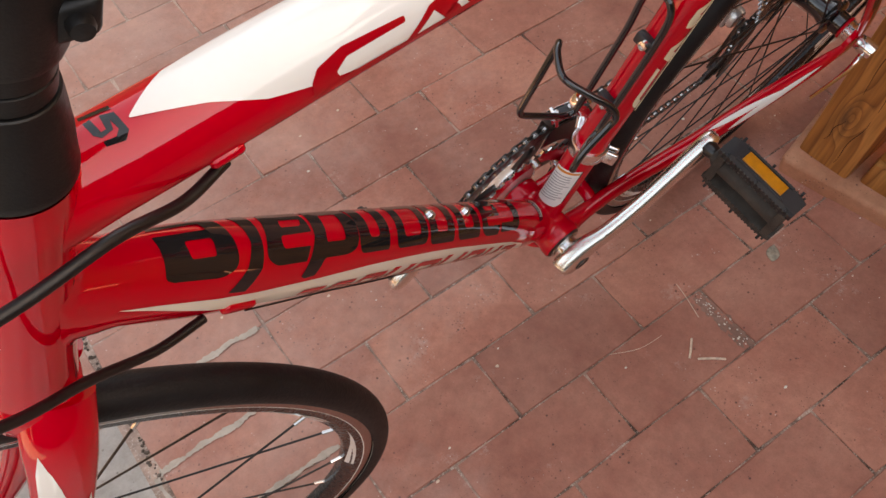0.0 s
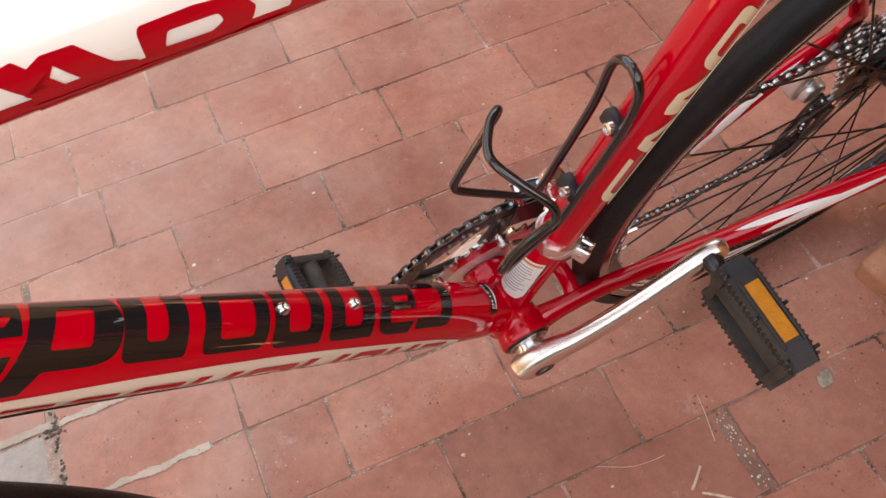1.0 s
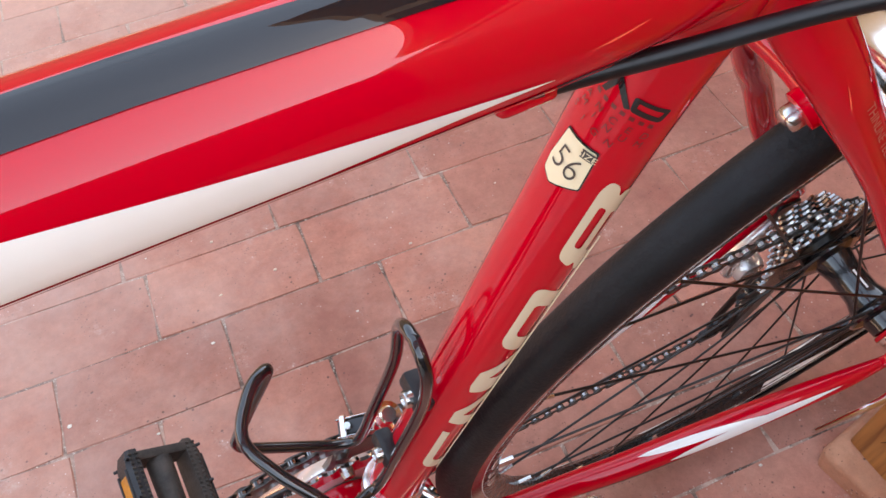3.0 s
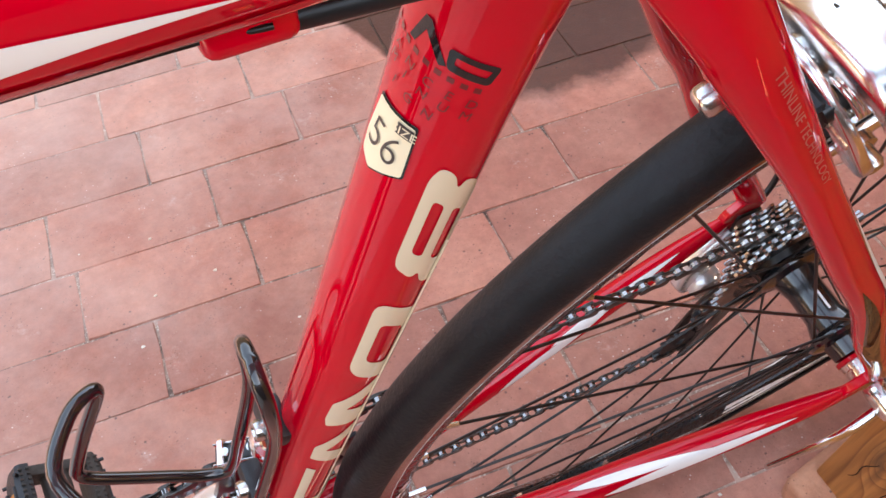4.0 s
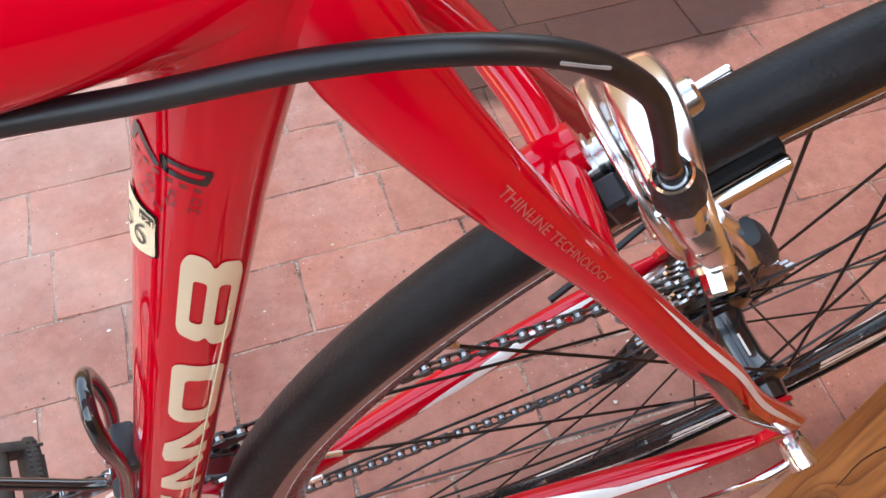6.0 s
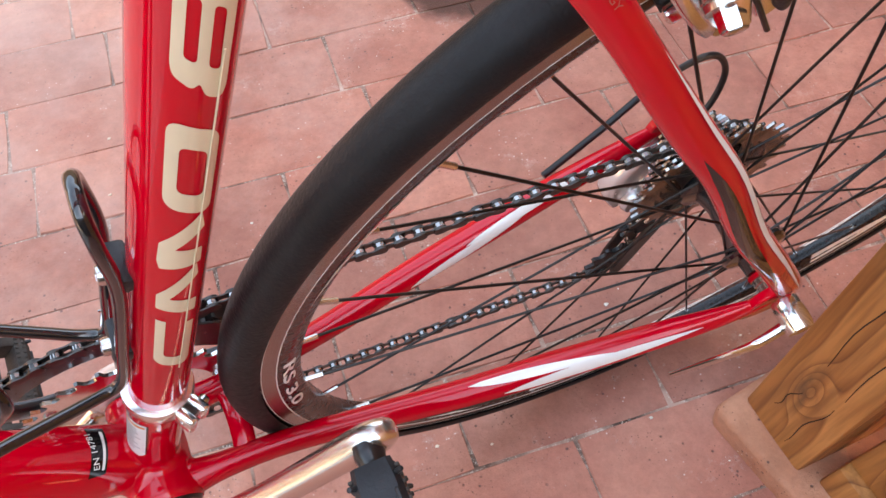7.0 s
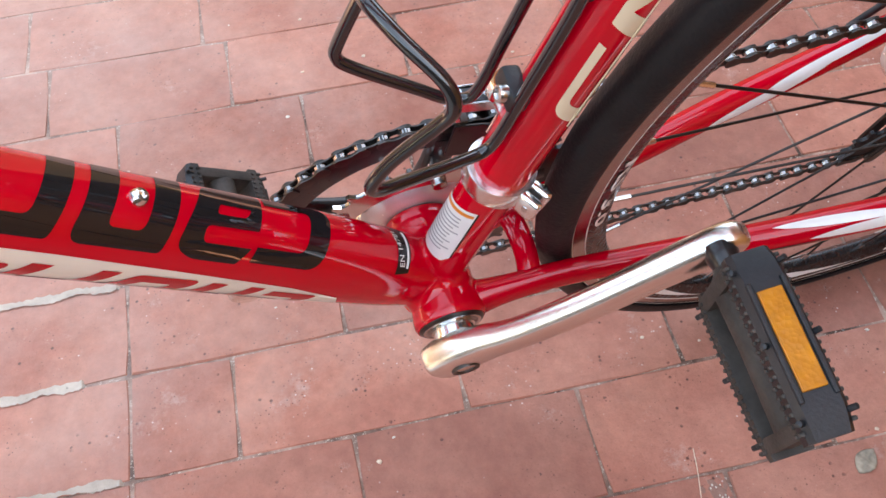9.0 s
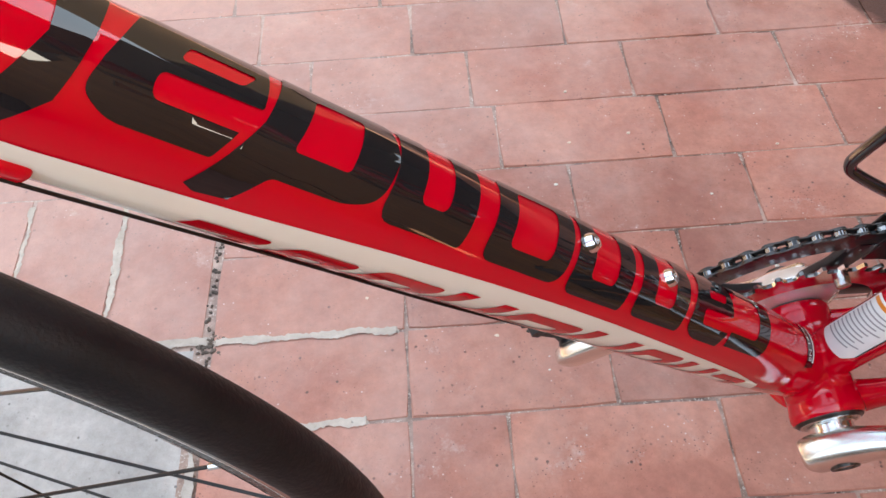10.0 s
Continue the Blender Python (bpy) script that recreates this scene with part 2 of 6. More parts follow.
M_LEAF = mat("dry grey leaf", (0.34, 0.29, 0.22), 0.8, 0, 0, 0.4, 150, 0.4, 400)


def wood_mat():
    """Oiled pine: long wavering grain that swerves round a dark knot."""
    m = bpy.data.materials.new("varnished pine")
    m.use_nodes = True
    nt = m.node_tree
    b = nt.nodes["Principled BSDF"]
    tc = nt.nodes.new("ShaderNodeTexCoord")
    sep = nt.nodes.new("ShaderNodeSeparateXYZ")
    nt.links.new(tc.outputs["Object"], sep.inputs[0])

    def op(kind, a, b_=0.0):
        x = nt.nodes.new("ShaderNodeMath")
        x.operation = kind
        for k, q in enumerate((a, b_)):
            if isinstance(q, (int, float)):
                x.inputs[k].default_value = q
            else:
                nt.links.new(q, x.inputs[k])
        return x.outputs[0]

    def tex(scale, stretch, detail=5):
        mp = nt.nodes.new("ShaderNodeMapping")
        mp.inputs["Scale"].default_value = (1, 1, stretch)
        nt.links.new(tc.outputs["Object"], mp.inputs["Vector"])
        n = nt.nodes.new("ShaderNodeTexNoise")
        n.inputs["Scale"].default_value, n.inputs["Detail"].default_value = scale, detail
        nt.links.new(mp.outputs[0], n.inputs["Vector"])
        return n.outputs["Fac"]

    def ramp(fac, *stops):
        r = nt.nodes.new("ShaderNodeValToRGB")
        e = r.color_ramp.elements
        e[0].position, e[0].color = stops[0][0], (*stops[0][1], 1)
        e[1].position, e[1].color = stops[-1][0], (*stops[-1][1], 1)
        for p, c in stops[1:-1]:
            e.new(p).color = (*c, 1)
        nt.links.new(fac, r.inputs[0])
        return r.outputs[0]

    def mix(kind, fac, a, b_):
        x = nt.nodes.new("ShaderNodeMix")
        x.data_type, x.blend_type = "RGBA", kind
        if isinstance(fac, float):
            x.inputs[0].default_value = fac
        else:
            nt.links.new(fac, x.inputs[0])
        nt.links.new(a, x.inputs[6])
        if isinstance(b_, tuple):
            x.inputs[7].default_value = (*b_, 1)
        else:
            nt.links.new(b_, x.inputs[7])
        return x.outputs[2]

    ky = op("DIVIDE", op("SUBTRACT", sep.outputs[1], 0.036), 0.013)
    kz = op("DIVIDE", op("SUBTRACT", sep.outputs[2], 0.105), 0.034)
    near = op("EXPONENT", op("MULTIPLY", op("ADD", op("MULTIPLY", ky, ky), op("MULTIPLY", kz, kz)), -1.0))
    wave = op("ADD", op("MULTIPLY", op("ADD", sep.outputs[1], sep.outputs[0]), 38.0), op("ADD", op("MULTIPLY", tex(7, 0.16, 3), 5.5), op("MULTIPLY", near, 3.4)))
    line = op("FRACT", wave)
    col = ramp(line, (0.0, (0.62, 0.275, 0.088)), (0.55, (0.57, 0.240, 0.072)), (0.86, (0.43, 0.165, 0.046)), (0.93, (0.31, 0.110, 0.030)), (1.0, (0.60, 0.265, 0.084)))
    col = mix("MULTIPLY", 0.85, col, ramp(tex(150, 0.06, 6), (0.36, (0.66, 0.60, 0.54)), (0.62, (1.10, 1.10, 1.10))))
    col = mix("MULTIPLY", 0.8, col, ramp(tex(9, 0.35, 4), (0.3, (0.72, 0.66, 0.60)), (0.7, (1.14, 1.12, 1.10))))
    dark = op("MULTIPLY", near, ramp(tex(60, 0.5, 4), (0.38, (0.15, 0.15, 0.15)), (0.60, (1, 1, 1))))
    col = mix("MIX", dark, col, (0.11, 0.055, 0.028))
    nt.links.new(col, b.inputs["Base Color"])
    b.inputs["Roughness"].default_value = 0.55
    b.inputs["Coat Weight"].default_value, b.inputs["Coat Roughness"].default_value = 0.06, 0.4
    bp = nt.nodes.new("ShaderNodeBump")
    bp.inputs["Strength"].default_value, bp.inputs["Distance"].default_value = 0.4, 0.0012
    nt.links.new(op("ADD", tex(150, 0.06, 6), op("MULTIPLY", line, -0.4)), bp.inputs["Height"])
    nt.links.new(bp.outputs["Normal"], b.inputs["Normal"])
    return m


M_WOOD = wood_mat()
M_CRACK = mat("dark wood split", (0.05, 0.025, 0.012), 0.9)


# ---------------------------------------------------------------- shaping helpers
V3 = Vector


def mesh(name, verts, faces, material, smooth=True):
    me = bpy.data.meshes.new(name)
    me.from_pydata([tuple(v) for v in verts], [], faces)
    me.materials.append(material)
    if smooth:
        me.polygons.foreach_set("use_smooth", [True] * len(me.polygons))
    me.update()
    return me


def sharp(me, degrees=35):
    me.set_sharp_from_angle(angle=radians(degrees))
    return me


def part(name, me, parent, label="", m=None):
    ob = new(name, me)
    ob.parent = parent
    if m is not None:
        ob.matrix_basis = m
    return tagged(ob, label)


class Geo:
    """Vertices and faces gathered from simple pieces of one part."""

    def __init__(self):
        self.v, self.f = [], []

    def add(self, verts, faces, m=None):
        k = len(self.v)
        self.v += [(m @ V3(p)) if m is not None else V3(p) for p in verts]
        self.f += [tuple(i + k for i in f) for f in faces]
        return self

    def done(self, name, material, smooth=True, angle=35):
        return sharp(mesh(name, self.v, self.f, material, smooth), angle)


def frame_of(d, hint=(0, 0, 1)):
    d = V3(d).normalized()
    u = V3(hint) - d * d.dot(V3(hint))
    if u.length < 1e-5:
        u = V3((1, 0, 0)) - d * d.x
    u.normalize()
    return d, u, d.cross(u)


def smooth_path(pts, step=8):
    """Catmull-Rom through points; each point may carry extra values."""
    p = [np.array(q, float) for q in pts]
    p = [2 * p[0] - p[1]] + p + [2 * p[-1] - p[-2]]
    out = []
    for i in range(1, len(p) - 2):
        for k in range(step):
            t = k / step
            out.append(0.5 * (2 * p[i] + (p[i + 1] - p[i - 1]) * t + (2 * p[i - 1] - 5 * p[i] + 4 * p[i + 1] - p[i + 2]) * t * t + (3 * p[i] - p[i - 1] - 3 * p[i + 1] + p[i + 2]) * t ** 3))
    out.append(p[-2])
    return out


def sweep(path, size, n=16, hint=(0, 1, 0), power=2.0, cap=True, closed=False):
    """A rod along a path. size: one radius, or per point (a along the hint, b across it). power: 2 round, higher squarer."""
    g = Geo()
    P = [V3(q[:3]) for q in path]
    N = len(P)
    ring = []
    u_prev = V3(hint)
    for i, p in enumerate(P):
        if closed:
            d = P[(i + 1) % N] - P[i - 1]
        else:
            d = P[min(i + 1, N - 1)] - P[max(i - 1, 0)]
        d, u, w = frame_of(d, u_prev)
        u_prev = u
        s = size[i] if isinstance(size, (list, tuple)) and not isinstance(size[0], (int, float)) else size
        a, b = (s, s) if isinstance(s, (int, float)) else s
        for k in range(n):
            t = 2 * math.pi * k / n
            c, q = math.cos(t), math.sin(t)
            e = 2 / power
            g.v.append(p + u * (a * math.copysign(abs(c) ** e, c)) + w * (b * math.copysign(abs(q) ** e, q)))
    for i in range(N if closed else N - 1):
        for k in range(n):
            j = (i + 1) % N
            g.f.append((i * n + k, i * n + (k + 1) % n, j * n + (k + 1) % n, j * n + k))
    if cap and not closed:
        g.f.append(tuple(range(n))[::-1])
        g.f.append(tuple((N - 1) * n + k for k in range(n)))
    return g


def lathe(profile, origin=(0, 0, 0), axis=(0, 1, 0), n=32, closed=False, hint=(0, 0, 1)):
    """Turned shape: profile of (radius, distance along the axis)."""
    d, u, w = frame_of(axis, hint)
    g = Geo()
    o = V3(origin)
    N = len(profile)
    for r, h in profile:
        for k in range(n):
            t = 2 * math.pi * k / n
            g.v.append(o + d * h + (u * math.cos(t) + w * math.sin(t)) * r)
    for i in range(N if closed else N - 1):
        j = (i + 1) % N
        for k in range(n):
            g.f.append((i * n + k, i * n + (k + 1) % n, j * n + (k + 1) % n, j * n + k))
    if not closed:
        if profile[0][0] > 1e-6:
            g.f.append(tuple(range(n))[::-1])
        if profile[-1][0] > 1e-6:
            g.f.append(tuple((N - 1) * n + k for k in range(n)))
    return g


def box(size, m=None, bevel=0.001, seg=1):
    bm = bmesh.new()
    bmesh.ops.create_cube(bm, size=1)
    for v in bm.verts:
        v.co = V3((v.co.x * size[0], v.co.y * size[1], v.co.z * size[2]))
    if bevel:
        bmesh.ops.bevel(bm, geom=bm.edges[:] + bm.verts[:], offset=bevel, segments=seg, affect="EDGES", profile=0.5)
    bm.verts.ensure_lookup_table()
    bm.verts.index_update()
    g = Geo().add([v.co for v in bm.verts], [tuple(v.index for v in f.verts) for f in bm.faces], m)
    bm.free()
    return g


def join(*gs):
    out = Geo()
    for g in gs:
        out.add(g.v, g.f)
    return out


def plate(outline, depth, m, bevel=0.0006):
    """A flat plate cut to an outline in its own x, y, with a small chamfer; m places it."""
    n = len(outline)
    c = np.mean(np.array(outline), axis=0)

    def inset(p):
        d = np.array(p) - c
        return tuple(c + d * (1 - bevel / max(np.linalg.norm(d), 1e-6)))

    rings = [([inset(p) for p in outline], -depth / 2), (outline, -depth / 2 + bevel), (outline, depth / 2 - bevel), ([inset(p) for p in outline], depth / 2)]
    verts = [(p[0], p[1], z) for ring, z in rings for p in ring]
    faces = [(k * n + i, k * n + (i + 1) % n, (k + 1) * n + (i + 1) % n, (k + 1) * n + i) for k in range(3) for i in range(n)]
    faces += [tuple(range(n))[::-1], tuple(3 * n + i for i in range(n))]
    return Geo().add(verts, faces, m)


def axes(o, x, y, z):
    m = Matrix.Identity(4)
    for i, a in enumerate((x, y, z)):
        m.col[i][:3] = V3(a)
    m.col[3][:3] = V3(o)
    return m


# ---------------------------------------------------------------- tubes and what is printed on them
class Tube:
    """A straight tube, round or with a flatter belly; on its surface a point has a distance s from a and an angle phi, from u towards the bicycle's left."""

    def __init__(self, a, b, radii, flat=0.0):
        self.a, self.b, self.flat = V3(a), V3(b), flat
        self.d = (self.b - self.a).normalized()
        hint = (1, 0, 0) if abs(self.d.z) > 0.9 else (0, 0, 1)
        _, self.u, _ = frame_of(self.d, hint)
        self.w = V3((0, 1, 0))
        self.radii = radii

    def r(self, s):
        R = self.radii
        return float(np.interp(s, [q[0] for q in R], [q[1] for q in R]))

    def belly(self, phi):
        """How far the section is drawn in towards its underside."""
        if not self.flat:
            return 1.0
        a = abs((math.degrees(phi) + 180) % 360 - 180)
        t = max(0.0, min(1.0, (a - 98) / 44))
        return 1 - self.flat * t * t * (3 - 2 * t)

    def at(self, s, phi, h=0.0):
        return self.a + self.d * s + (self.u * math.cos(phi) + self.w * math.sin(phi)) * (self.r(s) * self.belly(phi) + h)

    def ring(self, phi, rho, other=None):
        """Offset from the axis; a flare is kept no wider than the upright body that it is welded to."""
        rho = rho * self.belly(phi)
        side = math.sin(phi) * rho
        if other and abs(V3(other[1]).y) < 0.5:
            side = max(-other[2] * 0.985, min(other[2] * 0.985, side))
        return self.u * (math.cos(phi) * rho) + self.w * side

    def meet(self, s, phi, rho, way, other, big):
        """Distance along this tube at which a line at radius rho enters another round body (axis point, axis way, radius)."""
        o, ax, R = other
        p = self.a + self.d * s + self.ring(phi, rho, other)
        ax = V3(ax).normalized()
        q = p - V3(o)
        q = q - ax * q.dot(ax)
        e = self.d * way
        e = e - ax * e.dot(ax)
        A, B, C = e.dot(e), 2 * q.dot(e), q.dot(q) - R * R
        D = max(0.0, B * B - 4 * A * C)
        return s + way * ((-B - math.sqrt(D)) / (2 * A))

    def build(self, name, s0, s1, end0=None, end1=None, fl=0.006, n=48, cuts=24):
        """end0, end1: the bodies that the tube is welded to, with a rounded weld."""
        g = Geo()
        phis = [2 * math.pi * k / n for k in range(n)]
        mid = (s0 + s1) / 2
        rows = []
        steps = 6
        if end0:
            for k in range(steps + 1):
                al = math.pi / 2 * (1 - k / steps)
                rows.append([(self.meet(mid, p, self.r(s0) + fl * (1 - math.cos(al)), -1, end0, 1) + fl * (1 - math.sin(al)), self.r(s0) + fl * (1 - math.cos(al))) for p in phis])
        else:
            rows.append([(s0, self.r(s0))] * n)
        tail = []
        if end1:
            for k in range(steps + 1):
                al = math.pi / 2 * k / steps
                tail.append([(self.meet(mid, p, self.r(s1) + fl * (1 - math.cos(al)), 1, end1, 1) - fl * (1 - math.sin(al)), self.r(s1) + fl * (1 - math.cos(al))) for p in phis])
        else:
            tail.append([(s1, self.r(s1))] * n)
        a, b = rows[-1], tail[0]
        for k in range(1, cuts):
            t = k / cuts
            rows.append([((1 - t) * a[i][0] + t * b[i][0], self.r((1 - t) * a[i][0] + t * b[i][0])) for i in range(n)])
        rows += tail
        for k, row in enumerate(rows):
            other = end0 if k <= steps else end1 if k >= len(rows) - steps - 1 else None
            for i, p in enumerate(phis):
                s, rr = row[i]
                g.v.append(self.a + self.d * s + self.ring(p, rr, other))
        for k in range(len(rows) - 1):
            for i in range(n):
                g.f.append((k * n + i, k * n + (i + 1) % n, (k + 1) * n + (i + 1) % n, (k + 1) * n + i))
        return mesh(name, g.v, g.f, M_RED)


def rounded(pts, r, seg=5):
    """A polygon with its corners rounded; r is one radius, or one for each corner."""
    out = []
    n = len(pts)
    for i in range(n):
        p, a, b = np.array(pts[i], float), np.array(pts[i - 1], float), np.array(pts[(i + 1) % n], float)
        rr = r[i] if isinstance(r, (list, tuple)) else r
        da, db = np.linalg.norm(a - p), np.linalg.norm(b - p)
        k = min(rr, da * 0.48, db * 0.48)
        if k < 1e-6:
            out.append(tuple(p))
            continue
        p0, p1 = p + (a - p) / da * k, p + (b - p) / db * k
        for j in range(seg + 1):
            t = j / seg
            out.append(tuple((1 - t) ** 2 * p0 + 2 * t * (1 - t) * p + t * t * p1))
    return out


def flat_mesh(loops, cell):
    """Fills outlines with holes, then cuts the sheet into narrow strips along x and y so that it can be bent."""
    from mathutils.geometry import tessellate_polygon
    bm = bmesh.new()
    for loop in loops:
        vs, tris = [], []
        flat = [[V3((x, y, 0)) for x, y in ring] for ring in loop]
        for ring in flat:
            vs += [bm.verts.new(p) for p in ring]
        for tri in tessellate_polygon(flat):
            try:
                bm.faces.new([vs[i] for i in tri])
            except ValueError:
                pass
    bm.normal_update()
    for f in bm.faces:
        if f.normal.z < 0:
            f.normal_flip()
    for ax, step in ((0, cell[0]), (1, cell[1])):
        lo, hi = min(v.co[ax] for v in bm.verts), max(v.co[ax] for v in bm.verts)
        k = math.ceil(lo / step) if step else 0
        while step and k * step < hi:
            no = V3((1, 0, 0)) if ax == 0 else V3((0, 1, 0))
            bmesh.ops.bisect_plane(bm, geom=bm.verts[:] + bm.edges[:] + bm.faces[:], plane_co=no * (k * step), plane_no=no)
            k += 1
    bm.verts.index_update()
    v, f = [tuple(q.co) for q in bm.verts], [tuple(q.index for q in fc.verts) for fc in bm.faces]
    bm.free()
    return v, f


def decal(name, tube, loops, material, parent, label="", h=0.00035):
    """A thin film on a tube; loops: [outer, hole, ...] of (s in mm, phi in degrees)."""
    v, f = flat_mesh(loops, (0.02, math.radians(7) * 0.02))
    k = 0.02
    me = mesh(name, [tube.at(x, y / k, h) for x, y, _ in v], f, material)
    return part(name, me, parent, label)


def sp(pts, r=0.0):
    """Turns (mm, degrees) into sheet units, with rounded corners."""
    q = [(s / 1000, math.radians(p) * 0.02) for s, p in pts]
    return rounded(q, r) if r else q


def text_mesh(text, size, thin=0.0):
    cu = bpy.data.curves.new("text", "FONT")
    cu.body, cu.size, cu.align_x, cu.align_y = text, size, "CENTER", "CENTER"
    cu.offset = -thin
    ob = bpy.data.objects.new("text", cu)
    scene.collection.objects.link(ob)
    me = bpy.data.meshes.new_from_object(ob.evaluated_get(bpy.context.evaluated_depsgraph_get()))
    v, f = [tuple(q.co) for q in me.vertices], [tuple(p.vertices) for p in me.polygons]
    bpy.data.objects.remove(ob)
    bpy.data.curves.remove(cu)
    bpy.data.meshes.remove(me)
    return v, f


def tube_text(name, tube, text, size, s0, phi0, turn, material, parent, label="", h=0.0007, flip=False, thin=0.0, narrow=1.0):
    """Lettering bent round a tube, centred at (s0, phi0); turn: degrees from the tube's length."""
    v, f = text_mesh(text, size, thin)
    c, q = math.cos(radians(turn)), math.sin(radians(turn))
    out = []
    for x, y, _ in v:
        x = (-x if flip else x) * narrow
        a, b = x * c - y * q, x * q + y * c
        out.append(tube.at(s0 / 1000 + a, radians(phi0) + b / tube.r(s0 / 1000), h))
    return part(name, mesh(name, out, f, material, False), parent, label)


def tube_geo(tube, s0, s1, n=40, cuts=14):
    """A closed copy of a stretch of a tube, for blending joints."""
    g = Geo()
    for i in range(cuts + 1):
        g.v += [tube.at(s0 + (s1 - s0) * i / cuts, 2 * math.pi * k / n) for k in range(n)]
    for i in range(cuts):
        for k in range(n):
            g.f.append((i * n + k, i * n + (k + 1) % n, (i + 1) * n + (k + 1) % n, (i + 1) * n + k))
    g.f.append(tuple(range(n))[::-1])
    g.f.append(tuple(range(cuts * n, (cuts + 1) * n)))
    return g


def weld(name, pieces, parent, voxel=0.0014, rounds=10, sink=0.0003):
    """The rounded weld between tubes: their joined forms, smoothed together and set just under the tubes' skins."""
    g = join(*pieces)
    ob = bpy.data.objects.new(name, mesh(name, g.v, g.f, M_RED))
    scene.collection.objects.link(ob)
    r = ob.modifiers.new("blend", "REMESH")
    r.mode, r.voxel_size, r.use_smooth_shade = "VOXEL", voxel, True
    k = ob.modifiers.new("round", "SMOOTH")
    k.factor, k.iterations = 0.5, rounds
    q = ob.modifiers.new("sink", "DISPLACE")
    q.strength, q.mid_level = -sink, 0.0
    me = bpy.data.meshes.new_from_object(ob.evaluated_get(bpy.context.evaluated_depsgraph_get()))
    old = ob.data
    bpy.data.objects.remove(ob)
    bpy.data.meshes.remove(old)
    me.name = name
    return part(name, me, parent, "rounded weld between the tubes")


# ---------------------------------------------------------------- ground and surroundings
BOND = pose(0, 0, 0, 0, 0, -4.6)   # the paving runs a little askew to the bicycle
COURSE, LENGTH = 0.1016, 0.203


def course(k):
    """Where course k begins; the farther courses are laid a little wider."""
    return 0.040 + COURSE * k if k >= -2 else -0.1632 + 0.1077 * (k + 2)


EDGE, SLAB = 0.270, 0.471   # where the edging course begins, and the slab


def cells():
    """Every paver of the bond as (u0, u1, v0, v1); a soldier course and a slab end it under the front wheel."""
    known = {-7: 0.246, -6: 0.175, -5: 0.1485, -4: 0.0715, -3: 0.170, -2: 0.068, -1: 0.1765, 0: 0.0775, 1: 0.180, 2: 0.079, 3: 0.194}
    rnd = random.Random(5)
    out = []
    for k in range(-30, 31):
        v0, v1 = course(k), course(k + 1)
        long = LENGTH if k > -4 else 0.2052
        off = known.get(k, (0.075 if k % 2 == 0 else 0.175) + rnd.uniform(-0.012, 0.012))
        us = [off + long * i for i in range(-18, 16)]
        for a, b in zip(us, us[1:]):
            if k >= -3:
                if a > EDGE - 0.001:
                    continue
                b = min(b, EDGE)
                if b - a < 0.02:
                    continue
            elif k == -4:
                if a > 0.41:
                    continue
                b = min(b, SLAB) if b > 0.41 else b
            out.append((a, b, v0, v1))
        if -3 <= k <= 12:
            out.append((EDGE, SLAB, v0, v1))
    for i in range(14):
        out.append((SLAB + 0.007 + 0.110 * i, SLAB + 0.117 + 0.110 * i, course(-4), course(-2)))
    return out


def paver_mesh(name, w, d, seed):
    """One paver of width w and depth d: worn, uneven top edge, sides going down into the joint."""
    rnd = random.Random(seed)
    ring = []
    for (x0, y0), (x1, y1), n in (((-1, -1), (1, -1), 5), ((1, -1), (1, 1), 3), ((1, 1), (-1, 1), 5), ((-1, 1), (-1, -1), 3)):
        for i in range(n):
            t = i / n
            ring.append((x0 + (x1 - x0) * t, y0 + (y1 - y0) * t))
    n = len(ring)
    verts = []
    for inset, z, j in ((0.0, -0.03, 0.0), (0.0, -0.0022, 0.0006), (0.0008, -0.0002, 0.0007)):
        for x, y in ring:
            a, b = rnd.uniform(-j, j), rnd.uniform(-j, j)
            cut = 0.0012 if abs(x) == 1 and abs(y) == 1 and z > -0.02 else 0.0
            verts.append((x * (w / 2 - inset - cut) + a, y * (d / 2 - inset - cut) + b, z + rnd.uniform(-0.0003, 0.0003)))
    faces = [(k * n + i, k * n + (i + 1) % n, (k + 1) * n + (i + 1) % n, (k + 1) * n + i) for k in range(2) for i in range(n)]
    faces.append(tuple(2 * n + i for i in range(n)))
    return sharp(mesh(name, verts, faces, M_BRICK), 15)


def flat(name, x0, x1, y0, y1, z, material, kind="structure", label="", category=""):
    g = Geo().add([(x0, y0, z), (x1, y0, z), (x1, y1, z), (x0, y1, z)], [(0, 1, 2, 3)])
    return tagged(new(name, g.done(name, material, False)), label, category, kind=kind)


ground = flat("ground", -150, 150, -150, 150, -0.0018, M_MORTAR, label="sandy brown jointing bed under brick paving", category="ground")
slab = box((1.4, 1.9, 0.03), BOND @ pose(1.185, 0.79, -0.0165), 0.004, 2).done("pavement", M_CONCRETE)
slab = tagged(new("pavement", slab), "pale grey concrete slab beside the brick paving", "pavement", kind="structure")
paving = tagged(new("pavement"), "reddish brick paving laid in running bond", "paving", kind="structure")


